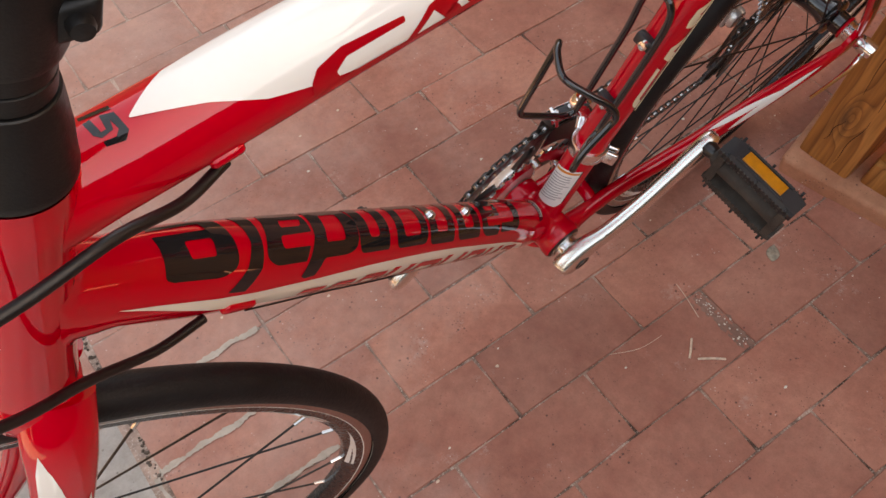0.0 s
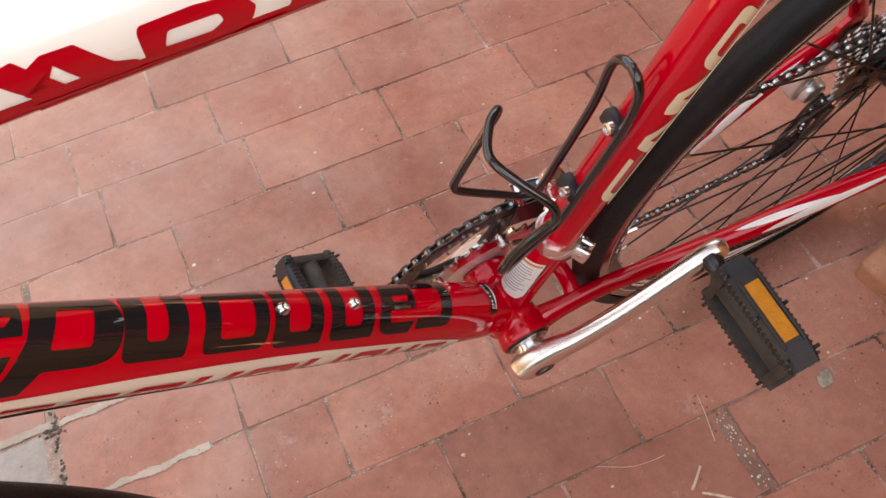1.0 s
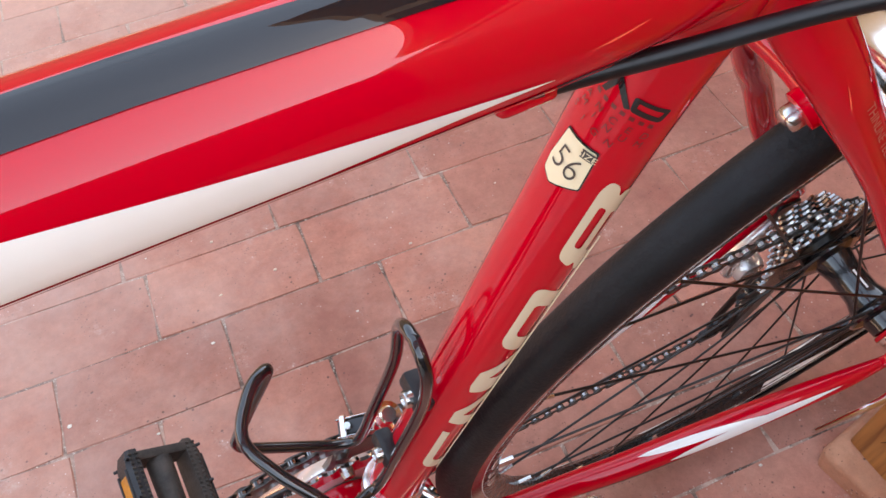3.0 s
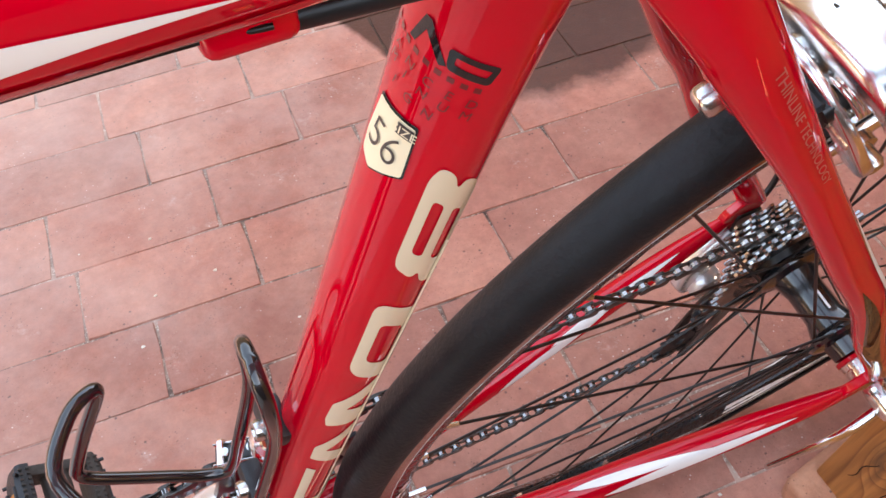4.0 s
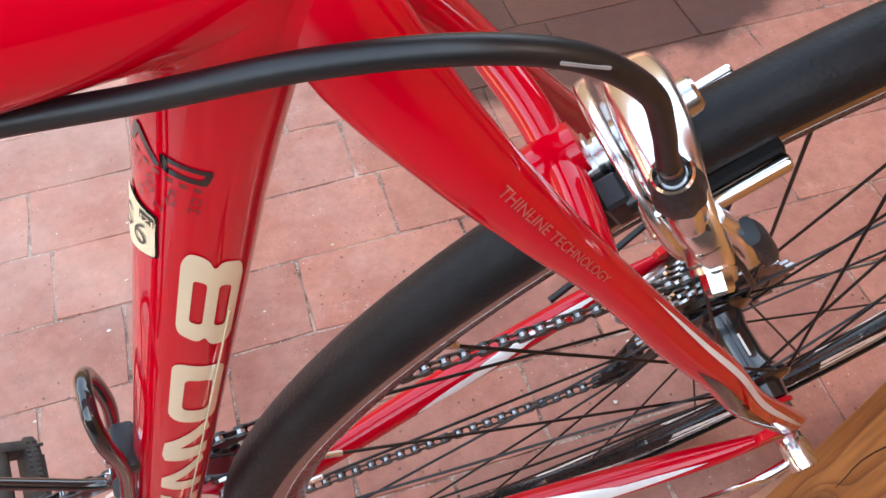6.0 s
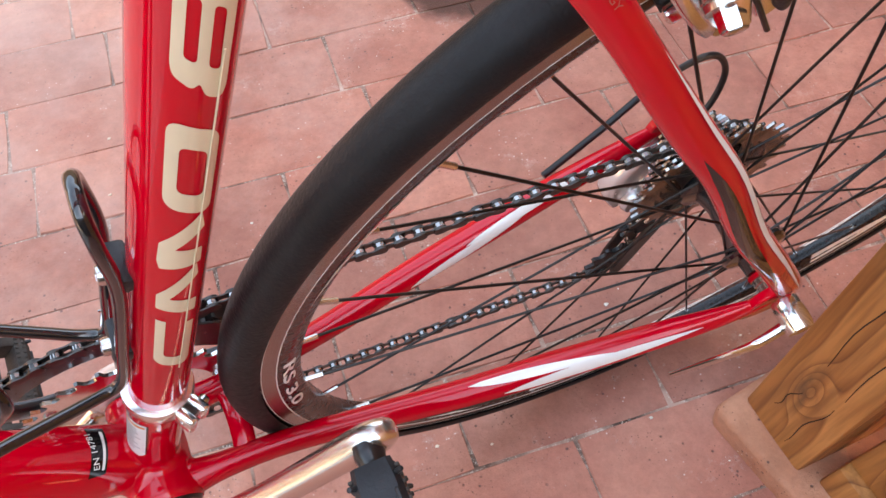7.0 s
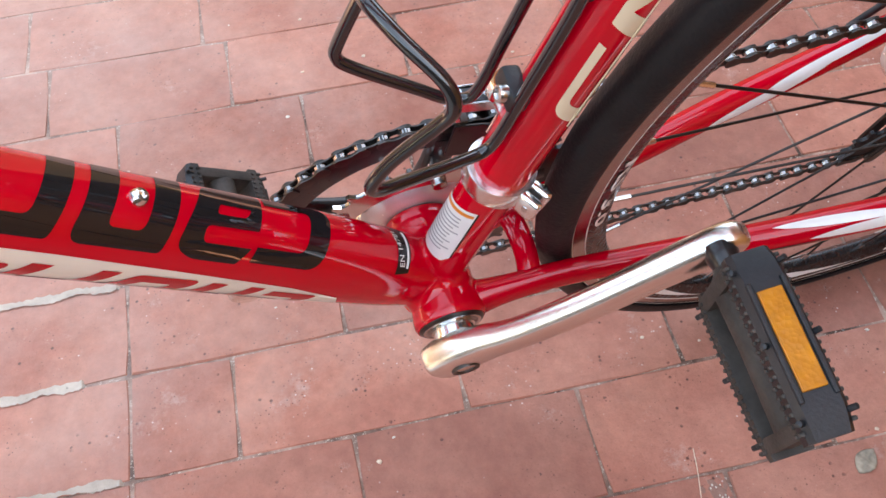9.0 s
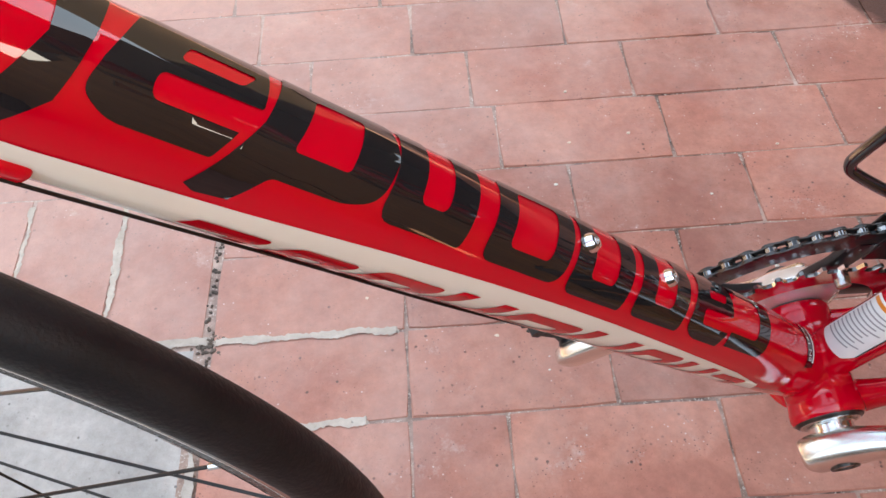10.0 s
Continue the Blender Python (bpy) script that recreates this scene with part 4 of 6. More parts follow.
def e_shape(s0=526, s1=577):
    return block([(s0, -34), (s1 - 5, -34), (s1 - 2, -25), (s0 + 14, -25), (s0 + 14, -11), (s1 - 1, -11), (s1, 20), (s1 + 1, 46), (s1 - 4, 50), (s0 + 14, 52), (s0 + 2, 42), (s0, 14)], [0.002, 0.001, 0, 0.001, 0.001, 0, 0, 0.002, 0, 0.006, 0.006, 0.004], [(s0 + 15, 2), (s0 + 34, 2), (s0 + 34, 26), (s0 + 17, 26)])


def a_shape(s0=459, s1=503):
    return block([(s0, LO), (s1 - 7, LO), (s1 - 1, 15), (s1, 36), (s1 - 9, 48), (s0 + 7, 48), (s0 + 4, 28), (s1 - 15, 28), (s1 - 14, 10), (s0, 8)], [0.004, 0.005, 0, 0.005, 0.006, 0.001, 0, 0.003, 0.003, 0.001], [(s0 + 4, -17), (s1 - 20, -17), (s1 - 18, -3), (s0 + 8, -3)])


def l_shape():
    return [[sp([(497, LO), (511, LO), (514, 14), (521, 45), (534, 73), (520, 75), (509, 48), (504, 10)])]]


def d_shape():
    return block([(407, LO), (449, LO), (457, 15), (462, 35), (470, 68), (466, 72), (456, 70), (449, 47), (422, 47), (411, 38), (406, 0)], [0.004, 0.001, 0, 0, 0, 0.001, 0, 0.002, 0.007, 0.006, 0], [(420, -22), (439, -22), (446, 26), (425, 26)])


def low_a_shape(s0=173, s1=213):
    return block([(s0, LO), (s1 - 6, LO), (s1, 15), (s1 + 1, 42), (s1 - 9, 54), (s0 + 5, 54), (s0 + 1, 35), (s1 - 11, 35), (s1 - 10, 16), (s0, 15)], [0.004, 0.005, 0, 0.005, 0.006, 0.001, 0, 0.003, 0.003, 0.001], [(s0 + 6, -11), (s1 - 15, -11), (s1 - 14, 2), (s0 + 9, 2)])


def lean(loops, k, phi0):
    """Slants a print: k mm along the tube for each degree round it, from phi0."""
    return [[[(x + k / 1000 * (math.degrees(y / 0.02) - phi0), y) for x, y in ring] for ring in loop] for loop in loops]


for shape, k in ((hook_shape(126, 170, LO, 50, 14, 18), 0.16), (low_a_shape(172, 212), 0.16), (arch_shape(218, 261, LO, 53, 13, 20), 0.16), (arch_shape(268, 310, LO, 53, 12, 20), 0.16), (ring_shape(314, 361, LO, 50, 11, 17), 0.16),
                 (arch_shape(371, 410, LO, 49, 13, 22), 0.14), (d_shape(), 0.06), (a_shape(461, 506), 0.13), (l_shape(), 0.0), (e_shape(), 0.0)):
    decal("logo_shape", T_DT, lean(shape, k, 48), K, down_tube, "black graphic block")
stripe = [(603, 77), (560, 78), (508, 80), (450, 76), (396, 70), (345, 67), (300, 66), (262, 67), (207, 71), (163, 75), (135, 78), (100, 88), (94, 104), (160, 118), (300, 124), (450, 122), (506, 108), (560, 92)]
decal("stripe", T_DT, [[sp(stripe)]], M_STRIPE, down_tube, "long cream white stripe")
for shp, s0, s1, top in ((hook_shape, 113, 146, 86), (arch_shape, 150, 184, 82), (ring_shape, 188, 224, 81), (arch_shape, 229, 270, 80), (ring_shape, 274, 316, 84), (arch_shape, 320, 354, 84), (ring_shape, 358, 392, 88), (ring_shape, 397, 426, 92), (hook_shape, 431, 460, 94)):
    decal("logo_shape", T_DT, lean(shp(s0 + 1, s1 - 1, top, 128, 9, 13, 0.004), 0.30, top), M_REDDECAL, down_tube, "red graphic block on the stripe", 0.0007)
decal("label_ground", T_DT, [[sp([(50.5, -35), (62, -38), (67, 41), (56, 37)])]], K, down_tube, "small black label")
tube_text("lettering", T_DT, "EN 14781", 0.0058, 62.6, 2, -86, M_WHITEDECAL, down_tube, "white lettering")
decal("label_bar", T_DT, [[sp([(53.0, -27), (55.0, -28), (58.8, 31), (57.0, 31)], 0.0006)]], M_WHITEDECAL, down_tube, "white bar on the label", 0.0006)

CR = M_CREAMDECAL
eight = [[sp([(402, 64), (406, 61), (440, 61), (446, 68), (446, 84), (441, 91), (446, 97), (446, 117), (440, 123), (404, 123), (399, 117), (399, 97), (404, 91), (400, 84)], 0.003), sp([(411, 73), (434, 73), (434, 86), (411, 86)], 0.002), sp([(411, 98), (434, 98), (434, 111), (411, 111)], 0.002)]]
for shape, k in ((hook_shape(200, 247, 61, 122, 10, 15, 0.007, 0), -0.16),
                 ([[sp([(248, 122), (258, 60), (270, 60), (291, 114), (281, 119), (266, 78), (259, 122)], 0.001)]], 0),
                 ([[sp([(291, 120), (292, 62), (298, 58), (311, 60), (328, 112), (317, 119), (306, 80), (302, 120)], 0.001)]], 0),
                 (ring_shape(336, 383, 61, 124, 11, 15, 0.007), -0.16), (eight, -0.18)):
    decal("logo_shape", T_ST, lean(shape, k, 61), CR, seat_tube, "cream graphic block")
decal("size_badge", T_ST, [[sp([(440, -17), (454.4, -10), (454.2, 38), (436.4, 40), (431, 3), (433.5, -15)], 0.001)]], K, seat_tube, "black edge of the size badge")
decal("size_badge", T_ST, [[sp([(440.2, -15), (453.8, -8.5), (453.5, 36.5), (437, 38), (431.8, 3), (434.2, -13.2)], 0.001)]], M_PAPER, seat_tube, "cream size badge", 0.0006)
tube_text("lettering", T_ST, "56", 0.0142, 443.0, 11, -82, M_INK, seat_tube, "dark figures", 0.0009, True, 0.0002, 0.74)
decal("badge_bar", T_ST, [[sp([(449.5, 20), (453, 20), (453, 36), (449.5, 36)])]], M_INK, seat_tube, "small dark bar on the badge", 0.0009)
tube_text("lettering", T_ST, "SIZE", 0.0034, 451.2, 28, -90, M_PAPER, seat_tube, "small pale lettering", 0.0012, True)
for word, s0, last, pitch in (("ADVANCED", 469.1, 68.7, 19), ("ALUMINUM", 465.4, 67.5, 19), ("DESIGN", 461.2, 39.0, 19)):
    for c0, ch in enumerate(reversed(word)):
        a = last - pitch * c0
        tube_text("lettering", T_ST, ch, 0.0036, s0 - 0.045 * a, a, -80, M_DARKRED, seat_tube, "", 0.0006, True)
for c0 in range(10):
    a = 69 - 11.2 * c0
    decal("print_bar", T_ST, lean([[sp([(472.4, a - 3), (473.9, a - 3), (473.9, a + 3), (472.4, a + 3)])]], -0.045, 0), M_DARKRED, seat_tube)
decal("logo_shape", T_ST, [[sp([(473.6, 40), (479.2, 38), (477.4, 80), (471.8, 76)], 0.0015), sp([(475.4, 45), (477.4, 45), (476, 74), (474, 71)], 0.0005)]], K, seat_tube, "small black graphic")
decal("logo_shape", T_ST, [[sp([(474.5, 2), (482.5, 13), (482.5, 19), (474.0, 40), (473.4, 34), (479.5, 17), (474.5, 9)])]], K, seat_tube, "small black graphic")
decal("warning_label", T_ST, [[sp([(41, -46), (92, -46), (105, 57), (53, 57), (45, 42)], 0.002)]], M_LABEL, seat_tube, "pale warning label")
decal("warning_edge", T_ST, [[sp([(53, 55), (105, 55), (105, 58.5), (53, 58.5)])]], K, seat_tube, "dark edge of the label", 0.0005)
decal("warning_head", T_ST, [[sp([(88, -40), (91, -40), (102, 52), (99, 52)], 0.0008)]], M_ORANGE, seat_tube, "orange heading of the label", 0.0006)
rnd = random.Random(8)
for i in range(11):
    s0 = 47 + 3.6 * i
    e = rnd.uniform(25, 44)
    decal("print_line", T_ST, lean([[sp([(s0, -38), (s0 + 1.2, -38), (s0 + 1.2, e), (s0, e)])]], 0.12, -38), M_GREYPRINT, seat_tube, "", 0.0006)

white = [(468, 3), (446, -37), (415, -52), (380, -50), (330, -36), (280, -10), (240, 24), (181, 50), (142, 62), (95, 77), (37, 94), (60, 96), (95, 103), (142, 103), (190, 104), (250, 96), (330, 90), (375, 88), (397, 75), (419, 58), (440, 30)]
decal("panel", T_TT, [[sp(white, 0.0015)]], M_WHITEDECAL, top_tube, "white panel with a pointed tail")
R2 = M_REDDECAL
for shape in ([[sp([(351, 50), (383, 47), (396, 56), (400, 70), (400, 93), (356, 93), (356, 84), (386, 84), (388, 72), (382, 60), (351, 58)], 0.0012)]],
              [[sp([(358, 90), (351, 84), (338, 54), (330, 50), (322, 74), (318, 92)], 0.0006), sp([(346, 85), (336, 63), (329, 85)])]],
              [[sp([(331, 80), (333, 66), (323, 52), (314, 52), (306, 76), (300, 82), (300, 92), (327, 92)], 0.0006), sp([(326, 82), (321, 62), (316, 80)])]],
              [[sp([(298, 61), (297, 55), (281, 53), (268, 56), (264, 70), (266, 84), (271, 92), (298, 92), (298, 82)], 0.0012), sp([(292, 80), (290, 66), (275, 66), (274, 74), (278, 81)], 0.0012)]],
              [[sp([(256, 92), (251, 66), (240, 53), (228, 50), (219, 56), (219, 70), (227, 92)], 0.0015), sp([(245, 66), (240, 60), (228, 59), (229, 66)], 0.0008), sp([(247, 84), (246, 73), (231, 73), (232, 82)], 0.0008)]]):
    shape = [[[(x, y + math.radians(0.076) * 0.02 * (395 - x * 1000)) for x, y in ring] for ring in loop] for loop in shape]
    decal("logo_shape", T_TT, shape, R2, top_tube, "red graphic block on white", 0.0007)
decal("band", T_TT, [[sp([(7.4, 27), (8.2, 20), (8.6, 12), (8.3, 5), (7.7, -4), (30, -2), (80, -9), (120, -14), (176, -12), (216, -14), (222, 4), (212, 22), (120, 20), (60, 23), (30, 26.5)])]], K, top_tube, "black band along the top")
cup = [(-1, -44), (0.4, -28), (0.2, -9), (-1, 2), (-3, 6.5), (-5.5, 6), (-7.4, 1), (-8.4, -12), (-9.2, -9), (-9.6, 2), (-8, 12), (-10.2, 4), (-11.2, -6), (-10.6, -30), (-8, -44), (-6.2, -46), (-6.4, -9), (-5.4, -3), (-2.4, -5), (-1.6, -13), (-1.8, -28)]
decal("logo_shape", T_TT, [[sp([(p * 0.80 + 2.6, 0.56 * q + 17) for p, q in cup], 0.0010)]], K, top_tube, "dark cup-shaped graphic")
decal("logo_shape", T_TT, [[sp([(3.4, -7), (5.8, 1), (6.9, 12), (5.2, 22), (5.4, 11), (4.4, 2)], 0.0010)]], K, top_tube, "dark crescent graphic")
decal("logo_shape", T_TT, [[sp([(482, -33), (482, -26), (470.5, -18), (470.5, -25)])]], K, top_tube, "dark bar near the head tube")
decal("logo_shape", T_TT, [[sp([(482, -18), (479, -20), (478.5, 2), (476.5, 2), (475.5, -18), (470.5, -12), (470, 14), (473, 22), (480, 18), (480, 12), (475, 14), (472.8, 8), (473.3, -6), (474.5, 6), (479.5, 8), (481.5, 2)])]], K, top_tube, "dark cup-shaped graphic near the head tube")
# shade on the tube's lower edge, painted as a dark red film
decal("edge_shade", T_TT, [[sp([(20, 110), (200, 110), (330, 101), (330, 118), (20, 122)])]], R2, top_tube, "darker red lower line, painted as edge shade")


# ---- cable stops, cables
def stop_block(tube, s, phi, parent, long=0.024, high=0.0080):
    o = tube.at(s, phi, -0.0012)
    out = (tube.at(s, phi, 0.01) - tube.at(s, phi, 0)).normalized()
    m = axes(o, tube.d, out.cross(tube.d), out)
    part("cable_stop", box((long, 0.008, high), m, 0.0025, 3).done("cable_stop", M_RED), parent, "small red cable stop")


stop_block(T_TT, 0.0375, radians(152), top_tube, 0.0170, 0.0120)
stop_block(T_TT, 0.441, radians(114), top_tube, 0.016)
stop_block(T_DT, 0.515, radians(104), down_tube)


def cable(name, pts, r, material, label):
    return part(name, sweep(smooth_path(pts, 10), r, 12, (0, 0, 1)).done(name, material), bike, label)


rear_cable = cable("cable_housing", [T_TT.at(0.0300, radians(152), 0.0020), T_TT.at(0.0140, radians(136), 0.0022), (-0.107, 0.0205, 0.7632), (-0.133, 0.0305, 0.7727), (-0.156, 0.0385, 0.7762), (-0.1755, 0.0410, 0.7690), (-0.1918, 0.0422, 0.7540), (-0.1992, 0.0428, 0.7390), (-0.2036, 0.0430, 0.7272), (-0.2087, 0.0430, 0.7165)], 0.0026, M_HOUSING, "black brake cable housing to the rear caliper")
part("print_bar", box((0.011, 0.0004, 0.0006), axes((-0.1750, 0.0434, 0.7700), V3((-0.022, 0.001, -0.011)).normalized(), V3((0, 1, 0)), V3((0.38, 0, -0.92)).normalized()), 0).done("print_bar", M_GREYPRINT), rear_cable, "pale bar printed on the housing")
cable("cable_housing", [(0.337, 0.0165, 0.768), (0.362, 0.0265, 0.777), (0.391, 0.0345, 0.797), (0.432, 0.042, 0.807), (0.480, 0.047, 0.822), (0.52, 0.047, 0.85)], 0.0026, M_HOUSING, "black cable housing round the head tube")
cable("cable_housing", [(0.372, 0.0245, 0.655), (0.400, 0.030, 0.670), (0.430, 0.034, 0.697), (0.461, 0.043, 0.730), (0.500, 0.047, 0.775), (0.53, 0.05, 0.83)], 0.0026, M_HOUSING, "black cable housing below the head tube")
cable("bare_cable", [T_TT.at(0.034, radians(140), 0.0015), T_TT.at(0.06, radians(148), 0.0008), T_TT.at(0.2, radians(152), 0.0008), T_TT.at(0.41, radians(146), 0.0008), T_TT.at(0.436, radians(118), 0.0015)], 0.0006, M_SPOKE, "thin dark bare cable")
cable("bare_cable", [T_DT.at(0.51, radians(106), 0.003), T_DT.at(0.42, radians(122), 0.0012), T_DT.at(0.30, radians(132), 0.0010), T_DT.at(0.03, radians(165), 0.002)], 0.0006, M_SPOKE, "thin dark bare cable")
hair = [T_ST.at(0.19 + 0.02 * i, radians(104 + 0.8 * i), 0.0008) for i in range(12)]
part("hairline", sweep(hair, 0.00035, 6, (0, 1, 0)).done("hairline", M_CREAMDECAL), seat_tube, "thin pale lacquer line")


# ---- headset, stem, fork
def cockpit():
    o, d = T_HT.at(0.168, 0, 0) - T_HT.u * T_HT.r(0.168), T_HT.d
    hs = part("headset", lathe([(0.0222, 0.001), (0.0230, 0.0025), (0.0230, 0.006), (0.0224, 0.009), (0.0212, 0.022), (0.0192, 0.034), (0.0178, 0.041), (0.0172, 0.0415)], o, d, 48).done("headset", M_STEM), bike, "matt black conical headset cover")
    for k in range(2):
        part("spacer", lathe([(0.0160, 0.042 + 0.0085 * k), (0.0168, 0.0425 + 0.0085 * k), (0.0168, 0.0495 + 0.0085 * k), (0.0160, 0.050 + 0.0085 * k)], o, d, 40).done("spacer", M_STEM), hs, "black spacer ring")
    stem = lathe([(0.016, 0.0595), (0.0195, 0.060), (0.0205, 0.063), (0.0205, 0.098), (0.0190, 0.101), (0.012, 0.102)], o, d, 40)
    ext = sweep([o + d * 0.08 + (steer.to_3x3() @ V3((0.012 + 0.02 * i, 0, 0.001 * i))) for i in range(5)], (0.0165, 0.0155), 24, (0, 1, 0))
    st = part("stem", join(stem, ext).done("stem", M_STEM, True, 40), bike, "matt black alloy stem")
    for k in range(2):
        c = o + d * (0.070 + 0.018 * k) + steer.to_3x3() @ V3((-0.0195, 0, 0))
        part("clamp_lug", box((0.016, 0.030, 0.015), axes(c, steer.to_3x3() @ V3((1, 0, 0)), steer.to_3x3() @ V3((0, 1, 0)), d), 0.003, 3).done("clamp_lug", M_STEM), st, "clamp lug")
        part("clamp_bolt", lathe([(0.0, 0.0055), (0.0035, 0.005), (0.0042, 0.003), (0.0042, -0.002)], c + steer.to_3x3() @ V3((-0.001, 0.0135, 0)), steer.to_3x3() @ V3((0, 1, 0)), 14).done("clamp_bolt", M_STEM), st, "black clamp bolt")


cockpit()


def fork():
    d = T_HT.d
    o = T_HT.a
    crown = lathe([(0.0215, 0.011), (0.0240, 0.008), (0.0250, 0.0), (0.0240, -0.012), (0.0190, -0.022), (0.008, -0.026)], o, d, 40)
    f = part("fork", crown.done("fork", M_RED, True, 50), bike, "red fork turned with the front wheel", steer)
    for s in (1, -1):
        pts = [(0.4450, s * 0.012, 0.656, 0.0130, 0.0190), (0.4520, s * 0.0245, 0.636, 0.0135, 0.0185), (0.4620, s * 0.0330, 0.605, 0.0110, 0.0170), (0.4800, s * 0.0385, 0.555, 0.0095, 0.0160), (0.5150, s * 0.0435, 0.465, 0.0088, 0.0135), (0.5580, s * 0.0480, 0.385, 0.0070, 0.0095), (0.5860, s * 0.0500, 0.348, 0.0050, 0.0085)]
        p = smooth_path(pts, 7)
        b = part("fork_blade", sweep(p, [(q[3], q[4]) for q in p], 28, (0, 1, 0)).done("fork_blade", M_RED, True, 60), f)
        rod = Rod([np.array((-q[0], *q[1:])) for q in p], s)

        def at(x, th, h, rod=rod):
            q = rod.at(-x, th, h)
            return V3((-q.x, q.y, q.z))
        for x0, x1, t0, t1, wd in ((0.452, 0.500, -40, 10, 55), (0.466, 0.53, 45, 30, 40)):
            v, fc = flat_mesh([[[(a, math.radians(t) * 0.01) for a, t in ring] for ring in spear(x0, x1, t0, t1, wd)]], (0.006, math.radians(14) * 0.01))
            part("flash", mesh("flash", [at(a, y / 0.01, 0.0004) for a, y, _ in v], fc, M_WHITEDECAL), b, "white flash")
    for s in (1, -1):
        part("axle_nut", lathe([(0.003, 0.052), (0.009, 0.053), (0.009, 0.060), (0.004, 0.062)], FRONT_AXLE, (0, s, 0), 16).done("axle_nut", M_SILVER), f)
    m = T_HT
    dec = [[sp([(97, -20), (100, 20), (97, 37), (87, 26), (80, -10)])], [sp([(76, -10), (77, 25), (75, 43), (63, 23), (58, -10)])]]
    decal("flash", T_HT, dec, M_WHITEDECAL, head_tube, "white graphic on the head tube")


fork()

# ---- seat post and its collar
o = T_ST.a + T_ST.d * 0.5565
col = part("seat_collar", lathe([(0.0180, -0.0005), (0.0203, 0.0), (0.0210, 0.0015), (0.0212, 0.004), (0.0212, 0.020), (0.0200, 0.0225), (0.0140, 0.023)], o, T_ST.d, 64).done("seat_collar", M_GLOSSBLACK), bike, "glossy black seat collar")
part("print_bar", lathe([(0.0214, 0.0065), (0.0214, 0.0085)], o, T_ST.d, 96).done("print_bar", M_GREYPRINT), col, "grey print round the collar")
part("seat_post", lathe([(0.0136, 0.0), (0.0136, 0.100), (0.0170, 0.103), (0.0170, 0.118), (0.0100, 0.122)], o, T_ST.d, 32).done("seat_post", M_GLOSSBLACK), bike, "black seat post")


# ---- saddle, seen mirrored in the top tube's lacquer
def saddle():
    rows = [(0.055, 0.012, 0.004), (0.040, 0.018, 0.000), (0.000, 0.021, -0.001), (-0.050, 0.025, 0.000), (-0.100, 0.040, 0.002), (-0.150, 0.064, 0.005), (-0.190, 0.070, 0.009), (-0.212, 0.055, 0.010)]
    p = smooth_path([(-0.185 + x, 0, 0.945 + z, w) for x, w, z in rows], 4)
    sad = part("saddle", sweep(p, [(q[3], 0.014) for q in p], 28, (0, 1, 0), 2.6).done("saddle", M_STEM, True, 60), bike, "matt black narrow saddle")
    for s in (1, -1):
        rail = smooth_path([(-0.155, s * 0.012, 0.933), (-0.185, s * 0.022, 0.915), (-0.275, s * 0.022, 0.915), (-0.380, s * 0.030, 0.940)], 5)
        part("saddle_rail", sweep(rail, 0.0035, 10, (0, 1, 0)).done("saddle_rail", M_STEEL), sad, "bright saddle rail")


saddle()


# ---- cranks, rings, pedals
CR_DIR = V3((-0.735, 0, 0.678)).normalized()
PED = 0.1725


def crank_arm(s):
    d = CR_DIR * s
    up = V3((-d.z, 0, d.x))
    y = lambda v: V3((0, s * v, 0))
    pts = [(-0.0205, 0.0545, 0.0060, 0.0100), (-0.0195, 0.0545, 0.0098, 0.0138), (-0.0165, 0.0542, 0.0112, 0.0155), (-0.006, 0.0540, 0.0118, 0.0165), (0.006, 0.0545, 0.0116, 0.0165), (0.022, 0.0570, 0.0100, 0.0150), (0.045, 0.0612, 0.0086, 0.0135), (0.085, 0.0645, 0.0083, 0.0130), (0.130, 0.0662, 0.0085, 0.0132), (0.158, 0.0670, 0.0090, 0.0140), (0.172, 0.0672, 0.0088, 0.0135), (0.1800, 0.0672, 0.0075, 0.0105), (0.1840, 0.0672, 0.0050, 0.0060), (0.1850, 0.0672, 0.0018, 0.0020)]
    p = smooth_path([(*(BB + d * a + y(b)), c, e) for a, b, c, e in pts], 6)
    arm = part("crank_arm", sweep(p, [(q[3], q[4]) for q in p], 32, (0, 1, 0), 2.8).done("crank_arm", M_SATIN, True, 60), bike, "satin silver crank arm")
    part("bolt_recess", lathe([(0.0, 0.0), (0.0055, 0.0), (0.0062, 0.0012), (0.0085, 0.0016), (0.0092, 0.0)], BB + y(0.0652), (0, s, 0), 24).done("bolt_recess", M_CHAIN), arm, "dark hexagon socket")
    return arm


for s in (1, -1):
    arm = crank_arm(s)
    part("spindle", lathe([(0.0128, 0.034), (0.0140, 0.0375), (0.0140, 0.0400), (0.0130, 0.0405), (0.0130, 0.0440), (0.0140, 0.0445), (0.0140, 0.0490)], BB, (0, s, 0), 36).done("spindle", M_SILVER), arm, "bright spindle collar")
    part("bearing_seal", lathe([(0.0140, 0.0368), (0.0150, 0.0385), (0.0190, 0.0385), (0.0208, 0.0370), (0.0208, 0.0360)], BB, (0, s, 0), 40).done("bearing_seal", M_CHAIN), bb_shell, "dark bearing seal")
    part("bearing_ring", lathe([(0.0166, 0.0386), (0.0170, 0.0390), (0.0180, 0.0390), (0.0184, 0.0386)], BB, (0, s, 0), 40).done("bearing_ring", M_STEEL), bb_shell, "steel ring")


